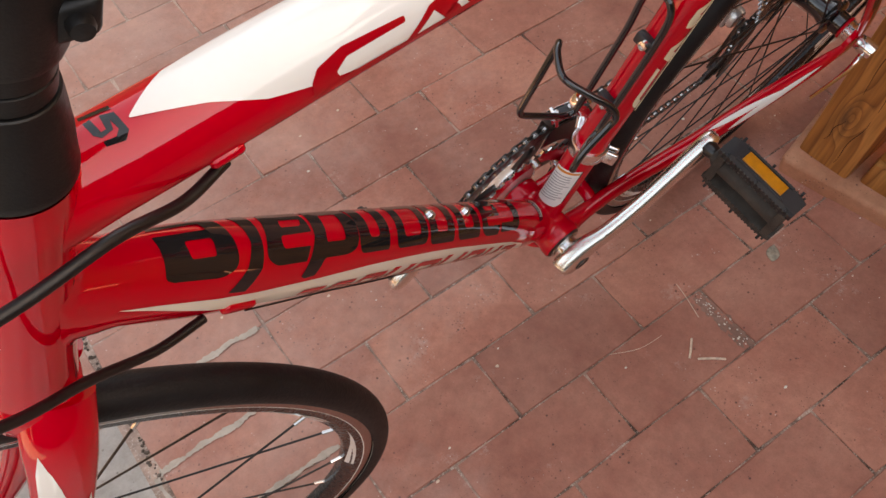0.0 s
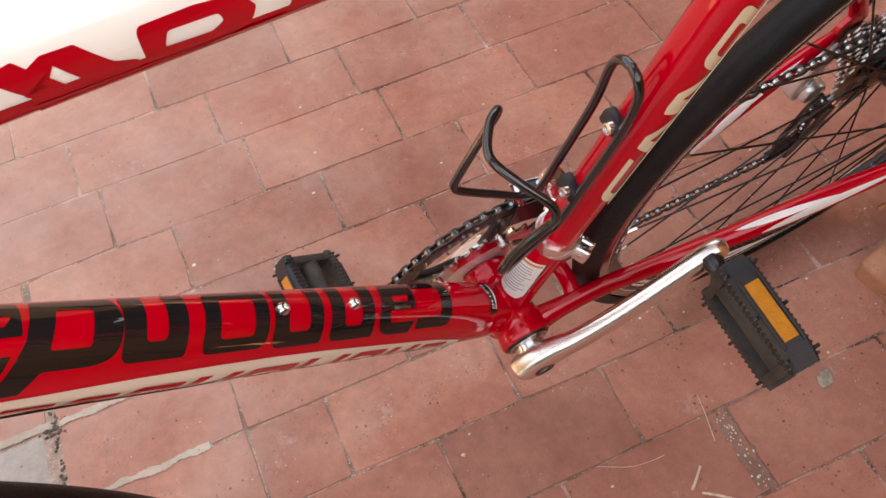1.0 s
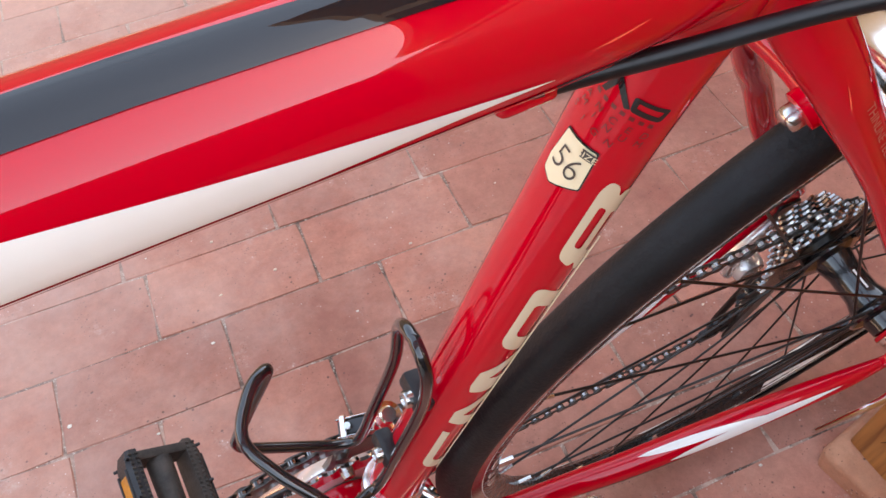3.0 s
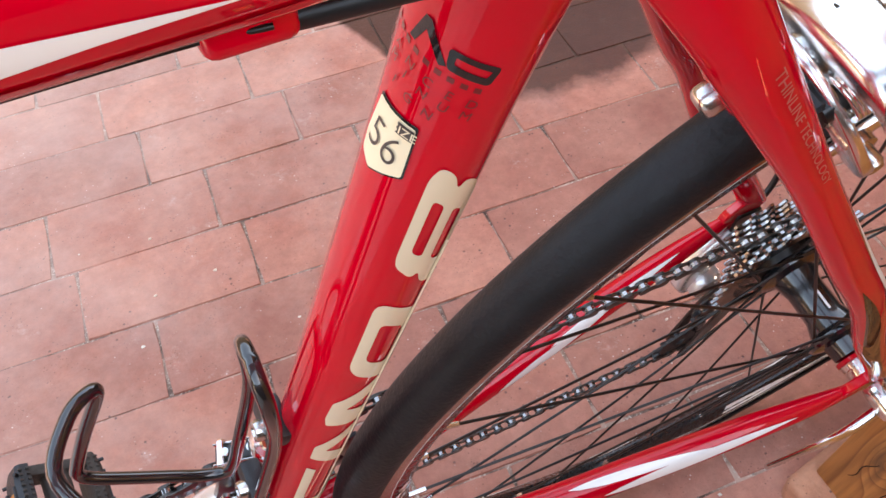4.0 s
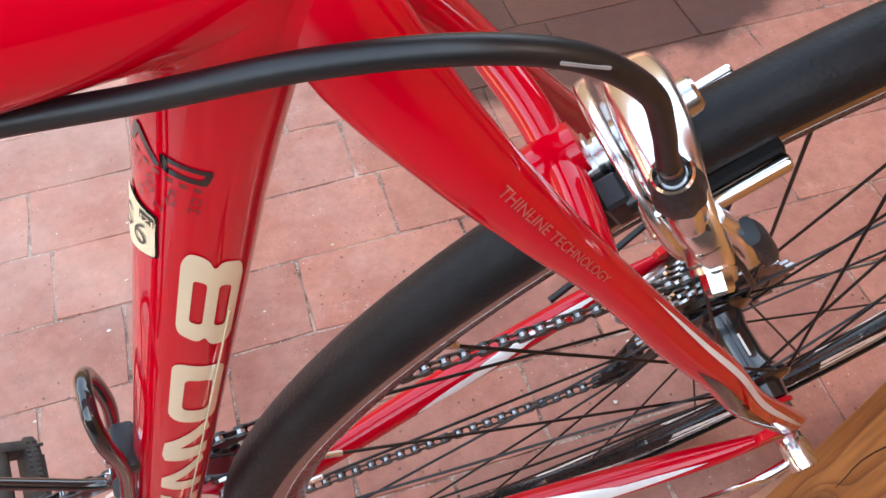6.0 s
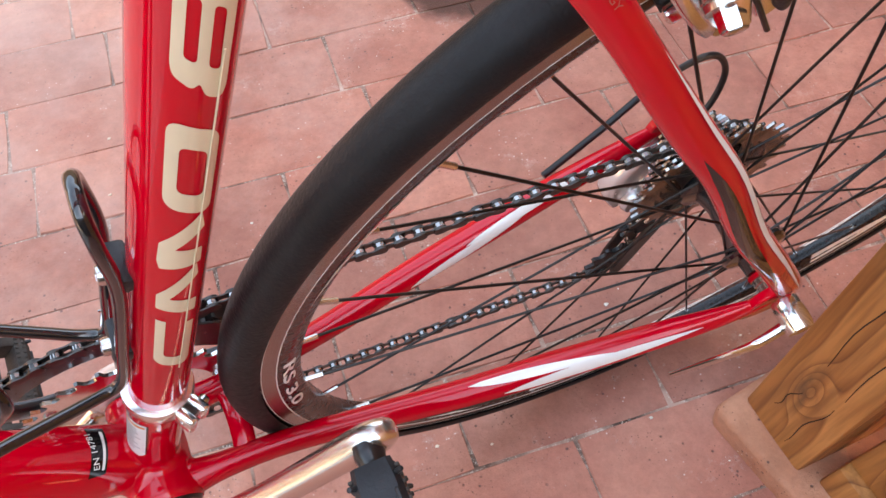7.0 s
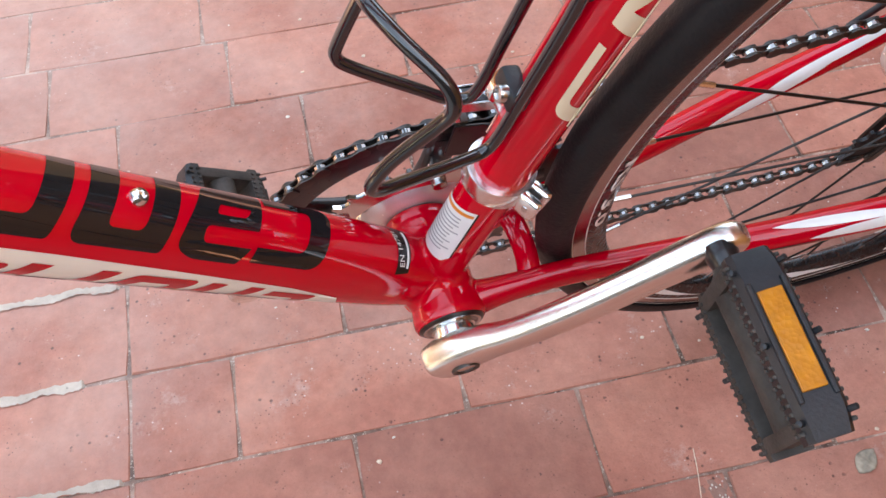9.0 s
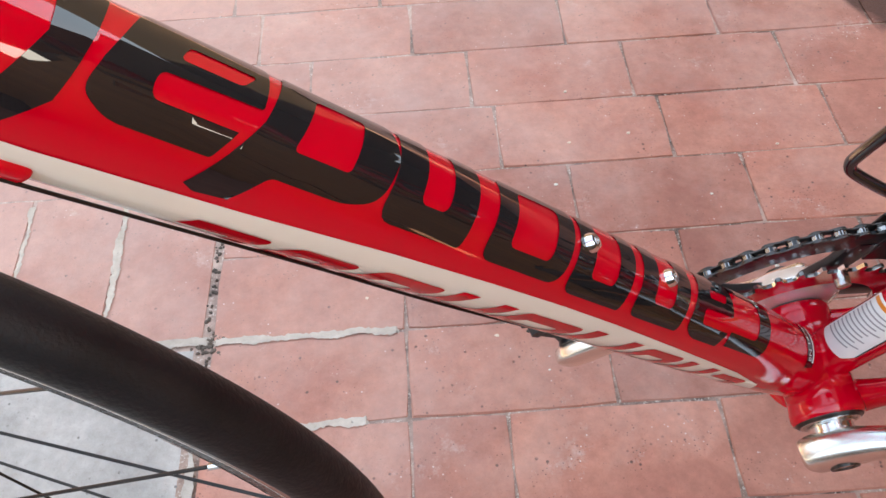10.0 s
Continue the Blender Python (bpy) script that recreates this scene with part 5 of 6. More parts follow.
def cog(teeth, thick, r_in, origin, flat_in=None):
    """A toothed ring in the x, z plane."""
    R = teeth * 0.0127 / (2 * math.pi)
    out = []
    for k in range(teeth):
        for a, q in ((-0.36, -0.0030), (-0.20, -0.0018), (-0.09, 0.0036), (0.09, 0.0036), (0.20, -0.0018), (0.36, -0.0030)):
            t = 2 * math.pi * (k + a) / teeth
            out.append((math.cos(t), math.sin(t), R + q))
    n = len(out)
    g = Geo()
    for y in (-thick / 2, thick / 2):
        for c, s_, r in out:
            g.v.append(V3((c * r, y, s_ * r)) + V3(origin))
        for c, s_, r in out:
            g.v.append(V3((c * r_in, y, s_ * r_in)) + V3(origin))
    for i in range(n):
        j = (i + 1) % n
        g.f += [(i, j, n + j, n + i), (2 * n + j, 2 * n + i, 3 * n + i, 3 * n + j), (j, i, 2 * n + i, 2 * n + j), (n + i, n + j, 3 * n + j, 3 * n + i)]
    return g


RING_Y = -0.0435
g = cog(50, 0.0028, 0.082, BB + V3((0, RING_Y, 0)))
ring = part("chainring", g.done("chainring", M_BLACKALLOY, True, 25), bike, "black outer chainring")
inner = part("chainring", cog(34, 0.0025, 0.050, BB + V3((0, RING_Y + 0.0075, 0))).done("chainring", M_SILVER, True, 25), bike, "bright silver inner chainring")
for k in range(5):
    a = math.atan2(CR_DIR.z * -1, CR_DIR.x * -1) + 2 * math.pi / 5 * k
    d = V3((math.cos(a), 0, math.sin(a)))
    p = [BB + d * r + V3((0, y, 0)) for r, y in ((0.008, -0.0500), (0.025, -0.0500), (0.045, -0.0475), (0.062, -0.0455), (0.087, RING_Y - 0.002))]
    part("spider_arm", sweep(smooth_path(p, 4), (0.004, 0.0095), 16, (0, 1, 0), 3).done("spider_arm", M_SILVER if k == 0 else M_BLACKALLOY), ring, "bright spider arm" if k == 0 else "dark spider arm")
    part("ring_bolt", lathe([(0.0, 0.004), (0.0045, 0.0035), (0.0050, 0.0), (0.0050, -0.006)], BB + d * 0.055 + V3((0, RING_Y + 0.010, 0)), (0, 1, 0), 14).done("ring_bolt", M_STEEL), ring, "bright ring bolt")
part("crank_boss", lathe([(0.0150, 0.0372), (0.0235, 0.0380), (0.0310, 0.0415), (0.0355, 0.0470), (0.0345, 0.0500), (0.0260, 0.058), (0.0100, 0.060)], BB, (0, -1, 0), 40).done("crank_boss", M_SILVERPAINT), ring, "bright crank boss")


def pedal(s, center, turn):
    """Platform pedal: core on its axle, two toothed rails, end plates, amber reflectors front and back."""
    m = Matrix.Translation(center) @ Matrix.Rotation(radians(turn), 4, "Y") @ Matrix.Diagonal((0.90, 0.90 * s, 0.95, 1))
    core = lathe([(0.0065, 0.000), (0.0085, 0.004), (0.0125, 0.010), (0.0118, 0.050), (0.0125, 0.092), (0.0100, 0.100)], n=20)
    ends = []
    for y in (0.013, 0.096):
        o = rounded([(-0.036, -0.007), (-0.026, -0.0125), (0.026, -0.0125), (0.036, -0.007), (0.036, 0.007), (0.026, 0.0125), (-0.026, 0.0125), (-0.036, 0.007)], 0.002, 2)
        ends.append(plate(o, 0.009, axes((0, y, 0), (1, 0, 0), (0, 0, 1), (0, -1, 0)), 0.0015))
    body = part("pedal", join(core, *ends).done("pedal", M_DUSTY, True, 30), bike, "black platform pedal, dusty on its tread", m)
    for q in (1, -1):
        prof = [(q * 0.0245, -0.0125), (q * 0.0345, -0.0125), (q * 0.0385, -0.0095), (q * 0.0385, 0.0095), (q * 0.0345, 0.0125), (q * 0.0245, 0.0125)]
        g = Geo()
        ys = [(0.006, 0.72), (0.014, 0.93), (0.020, 1.0), (0.089, 1.0), (0.095, 0.93), (0.104, 0.72)]
        for y, k in ys:
            for x, z in prof:
                g.v.append(V3((q * 0.0245 + (x - q * 0.0245) * k, y, z * (0.55 + 0.45 * k))))
        n = len(prof)
        for i in range(len(ys) - 1):
            for k in range(n):
                fc = (i * n + k, i * n + (k + 1) % n, (i + 1) * n + (k + 1) % n, (i + 1) * n + k)
                g.f.append(fc if q > 0 else fc[::-1])
        g.f += [tuple(range(n))[::-1] if q > 0 else tuple(range(n)), tuple((len(ys) - 1) * n + k for k in range(n)) if q > 0 else tuple((len(ys) - 1) * n + k for k in range(n))[::-1]]
        rail = part("rail", g.done("rail", M_PLASTIC if q > 0 else M_DUSTY, True, 25), body, "black rail of the pedal")
        frame_bar = join(box((0.003, 0.062, 0.0025), pose(q * 0.0392, 0.055, 0.0085), 0.0006), box((0.003, 0.062, 0.0025), pose(q * 0.0392, 0.055, -0.0085), 0.0006))
        part("reflector_frame", frame_bar.done("reflector_frame", M_PLASTIC, True, 30), body, "raised edge beside the reflector")
        part("reflector", box((0.002, 0.052, 0.0125), pose(q * 0.0390, 0.055, 0), 0.0005).done("reflector", M_AMBER), body, "amber reflector")
        teeth = Geo()
        for z in (-0.0125, 0.0125):
            for x in (0.0265, 0.0330):
                for k in range(19):
                    b = box((0.0034, 0.0022, 0.0026), pose(q * x, 0.012 + 0.0048 * k, z, 0, 0, 12), 0.0005)
                    teeth.add(b.v, b.f)
        tagged(part("tread", teeth.done("tread", M_DUSTY, True, 30), body, "row of small tread teeth"), kind="stuff")
        for z in (-0.0135, 0.0135):
            for k in (0.016, 0.055, 0.094):
                part("pin", lathe([(0.0, 0.0045), (0.0016, 0.004), (0.0018, -0.003)], (q * 0.036, k, z * 0.85), (q * 0.8, 0, z / 0.0135 * 0.6), 10).done("pin", M_PLASTIC), body)
    part("axle_flat", lathe([(0.0065, -0.012), (0.0085, -0.011), (0.0090, -0.004), (0.0075, 0.002)], n=14).done("axle_flat", M_BLACKALLOY), body)


pedal(1, BB + CR_DIR * PED + V3((0.0056, 0.0795, 0.004)), -84)
pedal(-1, BB - CR_DIR * PED + V3((0, -0.0790, -0.004)), -38)


# ---- cassette, chain, derailleurs
cassette_ys = [(-0.0225, 27), (-0.0266, 24), (-0.0307, 21), (-0.0348, 19), (-0.0389, 17), (-0.0430, 15), (-0.0471, 14), (-0.0512, 13), (-0.0553, 12)]
cas = part("cassette", lathe([(0.0165, -0.0575), (0.0195, -0.0570), (0.0195, -0.0215), (0.0165, -0.0205)], REAR_AXLE, (0, 1, 0), 32).done("cassette", M_CHAIN), bike, "nine-speed cassette of steel sprockets")
for y, n in cassette_ys:
    part("sprocket", cog(n, 0.0018, max(0.019, n * 0.0127 / 6.283 - 0.014), REAR_AXLE + V3((0, y, 0))).done("sprocket", M_COG, True, 25), cas, "bright toothed sprocket")

PUL_U, PUL_L = V3((-0.388, -0.0375, 0.250)), V3((-0.374, -0.0395, 0.182))


def chain_line():
    """Pin positions round rings and pulleys, at half-inch pitch."""
    pts = []
    c0, c1 = BB + V3((0, RING_Y, 0)), REAR_AXLE + V3((0, -0.0348, 0))
    r0, r1 = 50 * 0.0127 / (2 * math.pi), 19 * 0.0127 / (2 * math.pi)

    def arc(c, r, a0, a1, n=40):
        return [c + V3((math.cos(radians(a0 + (a1 - a0) * i / n)) * r, 0, math.sin(radians(a0 + (a1 - a0) * i / n)) * r)) for i in range(n + 1)]
    pts += arc(c0, r0, 266, 460)            # over the big ring, from its foot to its head
    pts += arc(c1, r1, 102, 262)            # round the back of the sprocket
    pts += arc(PUL_U, 0.0185, 100, -45, 10)
    pts += arc(PUL_L, 0.0185, 140, 268, 10)
    dense = []
    for a, b in zip(pts, pts[1:] + pts[:1]):
        k = max(1, int((b - a).length / 0.0008))
        dense += [a.lerp(b, i / k) for i in range(k)]
    out, acc = [dense[0]], 0.0
    for a, b in zip(dense, dense[1:]):
        acc += (b - a).length
        if acc >= 0.0127:
            out.append(b)
            acc -= 0.0127
    return out


pins = chain_line()
g = Geo()
for q in pins:
    l = lathe([(0.0016, -0.0034), (0.0038, -0.0022), (0.0038, 0.0022), (0.0016, 0.0034)], q, (0, 1, 0), 10)
    g.add(l.v, l.f)
chain = part("chain", g.done("chain", M_COG, True, 30), bike, "oiled steel chain")


def link_mesh(wide):
    o = []
    for i in range(32):
        t = 2 * math.pi * i / 32
        x = 0.00635 + 0.0108 * math.cos(t)
        k = abs((x - 0.00635) / 0.0108)
        o.append((x, 0.0041 * math.copysign(1, math.sin(t)) * (0.62 + 0.38 * math.sin(min(k, 0.97) * math.pi / 1.25) ** 2) * min(1, abs(math.sin(t)) * 2.2)))
    y = 0.0030 if wide else 0.0019
    return join(*[plate(o, 0.0010, axes((0, s * y, 0), (1, 0, 0), (0, 0, 1), (0, -1, 0)), 0.0002) for s in (1, -1)]).done("chain_link", M_CHAIN, True, 30)


links = (link_mesh(True), link_mesh(False))
for i in range(len(pins)):
    a, b = pins[i], pins[(i + 1) % len(pins)]
    d = (b - a)
    if not 0.009 < d.length < 0.017:
        continue
    d.normalize()
    w = V3((0, 1, 0))
    u = d.cross(w).normalized()
    w = u.cross(d)
    part("chain_link", links[i % 2], chain, "", axes(a, d, w, u))


def rear_derailleur():
    p = smooth_path([(-0.400, -0.070, 0.318, 0.008, 0.010), (-0.386, -0.070, 0.305, 0.0105, 0.013), (-0.374, -0.069, 0.284, 0.0110, 0.0150), (-0.372, -0.068, 0.264, 0.0105, 0.0145), (-0.377, -0.066, 0.249, 0.0085, 0.0120)], 5)
    rd = part("rear_derailleur", sweep(p, [(q[3], q[4]) for q in p], 26, (0, 1, 0), 5.0).done("rear_derailleur", M_SILVERPAINT, True, 50), bike, "polished rear derailleur")
    part("hanger", plate(rounded([(-0.408, 0.342), (-0.386, 0.342), (-0.388, 0.312), (-0.394, 0.296), (-0.408, 0.298), (-0.412, 0.320)], 0.004, 4), 0.006, axes((0, -0.0665, 0), (1, 0, 0), (0, 0, 1), (0, -1, 0)), 0.001).done("hanger", M_BLACKALLOY), rd, "black derailleur hanger")
    up, lo = PUL_U, PUL_L
    d = (lo - up).normalized()
    n = V3((-d.z, 0, d.x))
    for y in (-0.0085, 0.0085):
        pts = [up - d * 0.010 + n * 0.005, up + n * 0.010, lo + n * 0.006, lo + d * 0.012 + n * 0.003, lo + d * 0.012 - n * 0.004, lo - n * 0.006, up - n * 0.005, up - d * 0.009 - n * 0.004]
        part("cage_plate", plate(rounded([(q.x, q.z) for q in pts], 0.006, 4), 0.0022, axes((0, (up.y + lo.y) / 2 + y, 0), (1, 0, 0), (0, 0, 1), (0, -1, 0)), 0.0005).done("cage_plate", M_CHAIN), rd, "dark cage plate")
    for c in (up, lo):
        part("jockey_wheel", cog(11, 0.0030, 0.005, c).done("jockey_wheel", M_PLASTIC, True, 25), rd, "black jockey wheel")
    part("spring_barrel", lathe([(0.004, -0.050), (0.0125, -0.0505), (0.0145, -0.0535), (0.0150, -0.064), (0.0140, -0.069), (0.010, -0.0705)], (up.x + 0.004, 0, up.z + 0.006), (0, 1, 0), 28).done("spring_barrel", M_SILVERPAINT), rd, "bright spring barrel")
    cable("cable_housing", [(-0.300, -0.072, 0.318), (-0.345, -0.083, 0.332), (-0.395, -0.095, 0.352), (-0.440, -0.102, 0.352), (-0.462, -0.100, 0.325), (-0.455, -0.092, 0.292), (-0.425, -0.084, 0.276)], 0.0026, M_HOUSING, "black shift cable loop behind the rear wheel")


rear_derailleur()


def front_derailleur():
    o = T_ST.a + T_ST.d * 0.1255
    band = lathe([(0.0160, -0.0070), (0.0184, -0.0066), (0.0188, -0.005), (0.0188, 0.005), (0.0184, 0.0066), (0.0160, 0.0070)], o, (T_ST.d + V3((0.10, 0, 0))).normalized(), 48)
    fd = part("front_derailleur", band.done("front_derailleur", M_CALIPER, True, 40), bike, "silver front derailleur on a band clamp")
    back = -T_ST.u
    e = (back * 0.55 + V3((0, 0.84, 0))).normalized()
    t = e.cross(T_ST.d)
    for k, q in ((1, "clamp_ear"), (-1, "clamp_ear")):
        part(q, box((0.013, 0.0060, 0.0145), axes(o + e * 0.0225 + t * (0.0046 * k), e, t, T_ST.d), 0.0022, 3).done(q, M_CALIPER), fd, "rounded clamp ear")
    part("clamp_gap", box((0.010, 0.0032, 0.0105), axes(o + e * 0.0205, e, t, T_ST.d), 0.0005).done("clamp_gap", M_CHAIN), fd, "dark gap in the clamp")
    part("clamp_bolt", lathe([(0.0, 0.0115), (0.0024, 0.0115), (0.0030, 0.0105), (0.0030, 0.0072), (0.0018, 0.0070), (0.0018, -0.008)], o + e * 0.0225, -t, 14).done("clamp_bolt", M_STEEL), fd, "bright hexagon bolt")
    m = Matrix.Translation((0, 0, 0))
    body_pts = smooth_path([(*(o + V3((-0.004, -0.016, 0.004))), 0.008), (-0.040, -0.024, 0.400, 0.009), (-0.037, -0.032, 0.411, 0.0090), (-0.032, -0.036, 0.411, 0.007)], 5)
    part("link_body", sweep(body_pts, [(q[3], q[3] * 0.85) for q in body_pts], 18, (0, 0, 1), 3.0).done("link_body", M_CALIPER, True, 40), fd, "polished link body")
    part("knuckle", lathe([(0.0, 0.0075), (0.0045, 0.0075), (0.0055, 0.006), (0.0085, 0.0055), (0.0095, 0.003), (0.0095, -0.004)], (-0.037, -0.032, 0.414), (-0.25, 0.25, 0.93), 20).done("knuckle", M_SILVER, True, 30), fd, "round bright knuckle")
    bar = (V3((-0.036, -0.033, 0.406)), V3((-0.010, -0.041, 0.399)))
    dx, du, dw = frame_of(bar[1] - bar[0], (0, 0, 1))
    mid = bar[0].lerp(bar[1], 0.5)
    part("link_core", box((0.028, 0.009, 0.0065), axes(mid, dx, dw, du), 0.0012, 2).done("link_core", M_BLACKALLOY), fd, "black link between bright plates")
    for k in (-1, 1):
        part("link_plate", box((0.030, 0.0012, 0.0080), axes(mid + dw * (0.0055 * k), dx, dw, du), 0.0005).done("link_plate", M_CALIPER), fd, "bright link plate")
    part("cage_clip", join(box((0.0038, 0.0140, 0.0016), axes(bar[1] + du * 0.005 - dx * 0.004, dx, dw, du), 0.0006), box((0.0038, 0.0016, 0.016), axes(bar[1] + dw * 0.0068 - du * 0.003 - dx * 0.004, dx, dw, du), 0.0006), box((0.0038, 0.0016, 0.016), axes(bar[1] - dw * 0.0068 - du * 0.003 - dx * 0.004, dx, dw, du), 0.0006)).done("cage_clip", M_CALIPER, True, 30), fd, "bright clip holding the cage")
    for q0 in (0.25, 0.75):
        part("link_bolt", lathe([(0.0, 0.0030), (0.0022, 0.0028), (0.0028, 0.0010), (0.0028, -0.003)], bar[0].lerp(bar[1], q0) + du * 0.0035, du, 12).done("link_bolt", M_STEEL), fd, "small bright screw")
    for y, h in ((RING_Y - 0.0065, 0.022), (RING_Y + 0.0065, 0.030)):
        pts = []
        for a in (142, 134, 126, 118, 109, 100):
            pts.append((BB.x + 0.109 * math.cos(radians(a)), BB.z + 0.109 * math.sin(radians(a))))
        for a in (100, 109, 118, 126, 134, 142):
            pts.append((BB.x + (0.109 - h) * math.cos(radians(a)), BB.z + (0.109 - h) * math.sin(radians(a))))
        part("cage_plate", plate(pts, 0.0016, axes((0, y, 0), (1, 0, 0), (0, 0, 1), (0, -1, 0)), 0.0004).done("cage_plate", M_BLACKALLOY), fd, "cage plate over the chain")
    top = [BB + V3((0.1105 * math.cos(radians(a)), RING_Y, 0.1105 * math.sin(radians(a)))) for a in (100, 102, 104)]
    part("cage_bridge", sweep(top, (0.0062, 0.0009), 10, (0, 1, 0), 4).done("cage_bridge", M_CHAIN), fd, "dark bridge of the cage")


front_derailleur()


# ---- bottle cage and its bolts
def bottle_cage():
    y0 = -0.0088

    def q(s, h, y):
        p = T_ST.at(s, 0, max(0.0032, h - 0.0040))
        return (p.x, y0 + y, p.z)
    left = [(0.3160, 0.0185, 0.0), (0.3125, 0.0180, 0.0085), (0.299, 0.0150, 0.0140), (0.262, 0.0085, 0.0140), (0.200, 0.0075, 0.0140), (0.172, 0.0068, 0.0140), (0.160, 0.0100, 0.0145), (0.1575, 0.0200, 0.0170),
            (0.167, 0.0550, 0.0290), (0.1735, 0.0725, 0.0355), (0.181, 0.0775, 0.0365), (0.196, 0.0720, 0.0350), (0.221, 0.0590, 0.0355), (0.231, 0.0565, 0.0355), (0.239, 0.0610, 0.0290), (0.2445, 0.0760, 0.0110),
            (0.247, 0.0850, -0.0090), (0.2515, 0.0760, -0.0270), (0.2520, 0.0670, -0.0345), (0.2460, 0.0625, -0.0365), (0.215, 0.0695, -0.0340), (0.186, 0.0745, -0.0325), (0.1765, 0.0745, -0.0315), (0.1715, 0.0670, -0.0285), (0.162, 0.0350, -0.0205),
            (0.1575, 0.0200, -0.0170), (0.160, 0.0100, -0.0145), (0.172, 0.0068, -0.0140), (0.200, 0.0075, -0.0140), (0.262, 0.0085, -0.0140), (0.299, 0.0150, -0.0140), (0.3125, 0.0180, -0.0085)]
    loop = smooth_path([q(*p) for p in left + left[:1]], 5)[:-1]
    cage = part("bottle_cage", sweep(loop, 0.0031, 14, (0, 1, 0), closed=True).done("bottle_cage", M_GLOSSBLACK), bike, "bent black wire bottle cage")
    for s in (0.2655, 0.1940):
        c = T_ST.at(s, 0, 0.0025)
        part("bracket", box((0.010, 0.020, 0.011), axes(V3((c.x, y0 * 0.4, c.z)), T_ST.u, (0, 1, 0), T_ST.d), 0.0025, 2).done("bracket", M_PLASTIC), cage, "black cage bracket")
        part("bolt", lathe([(0.0, 0.0028), (0.0022, 0.0026), (0.0026, 0.0036), (0.0040, 0.0034), (0.0045, 0.0018), (0.0045, -0.004)], T_ST.at(s, 0, 0.0075) + V3((0, y0 * 0.2, 0)), T_ST.u, 16).done("bolt", M_STEEL), cage, "bright socket bolt")


bottle_cage()
for s in (0.2310, 0.2957):
    part("bottle_bolt", lathe([(0.0, 0.0018), (0.0017, 0.0018), (0.0019, 0.0032), (0.0032, 0.0030), (0.0042, 0.0012), (0.0044, -0.002)], T_DT.at(s, 0.0, 0.0004), T_DT.u, 18).done("bottle_bolt", M_SILVER), down_tube, "bright button bolt")


# ---- rear brake
def caliper():
    o = V3((-0.2110, -0.001, 0.6650))
    n, y, dn = V3((-0.866, 0, 0.5)), V3((0, 1, 0)), V3((-0.5, 0, -0.866))

    def q(a, b, c):
        return o + n * a + y * b + dn * c
    arm = [(0.0215, 0.0525, 0.018, 0.0030, 0.0045), (0.0220, 0.0505, 0.008, 0.0042, 0.0058), (0.0222, 0.0465, -0.001, 0.0054, 0.0064), (0.0224, 0.0400, -0.008, 0.0064, 0.0067), (0.0234, 0.0320, -0.0105, 0.0078, 0.0070), (0.0248, 0.0220, -0.0085, 0.0092, 0.0078), (0.0256, 0.0120, -0.004, 0.0100, 0.0090), (0.0262, 0.0010, 0.003, 0.0102, 0.0098), (0.0264, -0.010, 0.012, 0.0092, 0.0092), (0.0272, -0.017, 0.026, 0.0078, 0.0084), (0.0290, -0.0195, 0.043, 0.0070, 0.0078), (0.031, -0.0185, 0.056, 0.0050, 0.0065)]
    p = smooth_path([(*q(a, b, c), d, e) for a, b, c, d, e in arm], 6)
    cal = part("brake_caliper", sweep(p, [(k[3], k[4]) for k in p], 28, n, 3.8).done("brake_caliper", M_CALIPER, True, 50), bike, "polished dual-pivot rear brake caliper")
    arm2 = [(0.0125, -0.0235, 0.036, 0.0030, 0.0060), (0.0125, -0.020, 0.024, 0.0030, 0.0080), (0.0122, -0.009, 0.013, 0.0028, 0.0095), (0.0122, 0.004, 0.007, 0.0026, 0.0100), (0.0122, 0.016, 0.007, 0.0024, 0.0095), (0.0120, 0.026, 0.014, 0.0024, 0.0085), (0.0125, 0.0315, 0.028, 0.0026, 0.0075), (0.0150, 0.0310, 0.046, 0.0030, 0.0065), (0.018, 0.026, 0.064, 0.0034, 0.0060)]
    p = smooth_path([(*q(a, b, c), d, e) for a, b, c, d, e in arm2], 6)
    part("inner_arm", sweep(p, [(k[3], k[4]) for k in p], 28, n, 4.5).done("inner_arm", M_CALIPER, True, 50), cal, "polished inner arm")
    part("arm_boss", lathe([(0.0, 0.0040), (0.0048, 0.0037), (0.0058, 0.0025), (0.0062, -0.006)], q(0.0370, 0.006, 0.004), n, 20).done("arm_boss", M_STEEL, True, 30), cal, "bright bolt head on the arm")
    slot = smooth_path([q(0.0205, -0.0085, 0.0020), q(0.0235, -0.0095, 0.0025), q(0.0252, -0.0060, -0.0005), q(0.0255, 0.0000, -0.0064), q(0.0255, 0.0080, -0.0116)], 5)
    part("slot", sweep(slot, (0.0009, 0.0008), 8, n).done("slot", M_CHAIN), cal, "dark groove along the arm")
    part("pivot_bolt", lathe([(0.004, -0.004), (0.0098, -0.003), (0.0098, 0.0020), (0.0070, 0.0022), (0.0070, 0.0040), (0.0085, 0.0042), (0.0085, 0.0200), (0.0060, 0.0215), (0.0, 0.022)], q(0.004, 0.006, 0.010), n, 24).done("pivot_bolt", M_STEEL, True, 30), cal, "bright pivot bolt and washers")
    part("side_pivot", lathe([(0.0045, 0.008), (0.0045, 0.0200)], q(0.0, 0.024, 0.006), n, 20).done("side_pivot", M_BLACKALLOY, True, 30), cal, "dark side pivot")
    coil = [q(0.0140 + 0.0046 * i / 36, 0.0240 + 0.0078 * math.cos(i * math.pi / 6), 0.006 + 0.0078 * math.sin(i * math.pi / 6)) for i in range(40)]
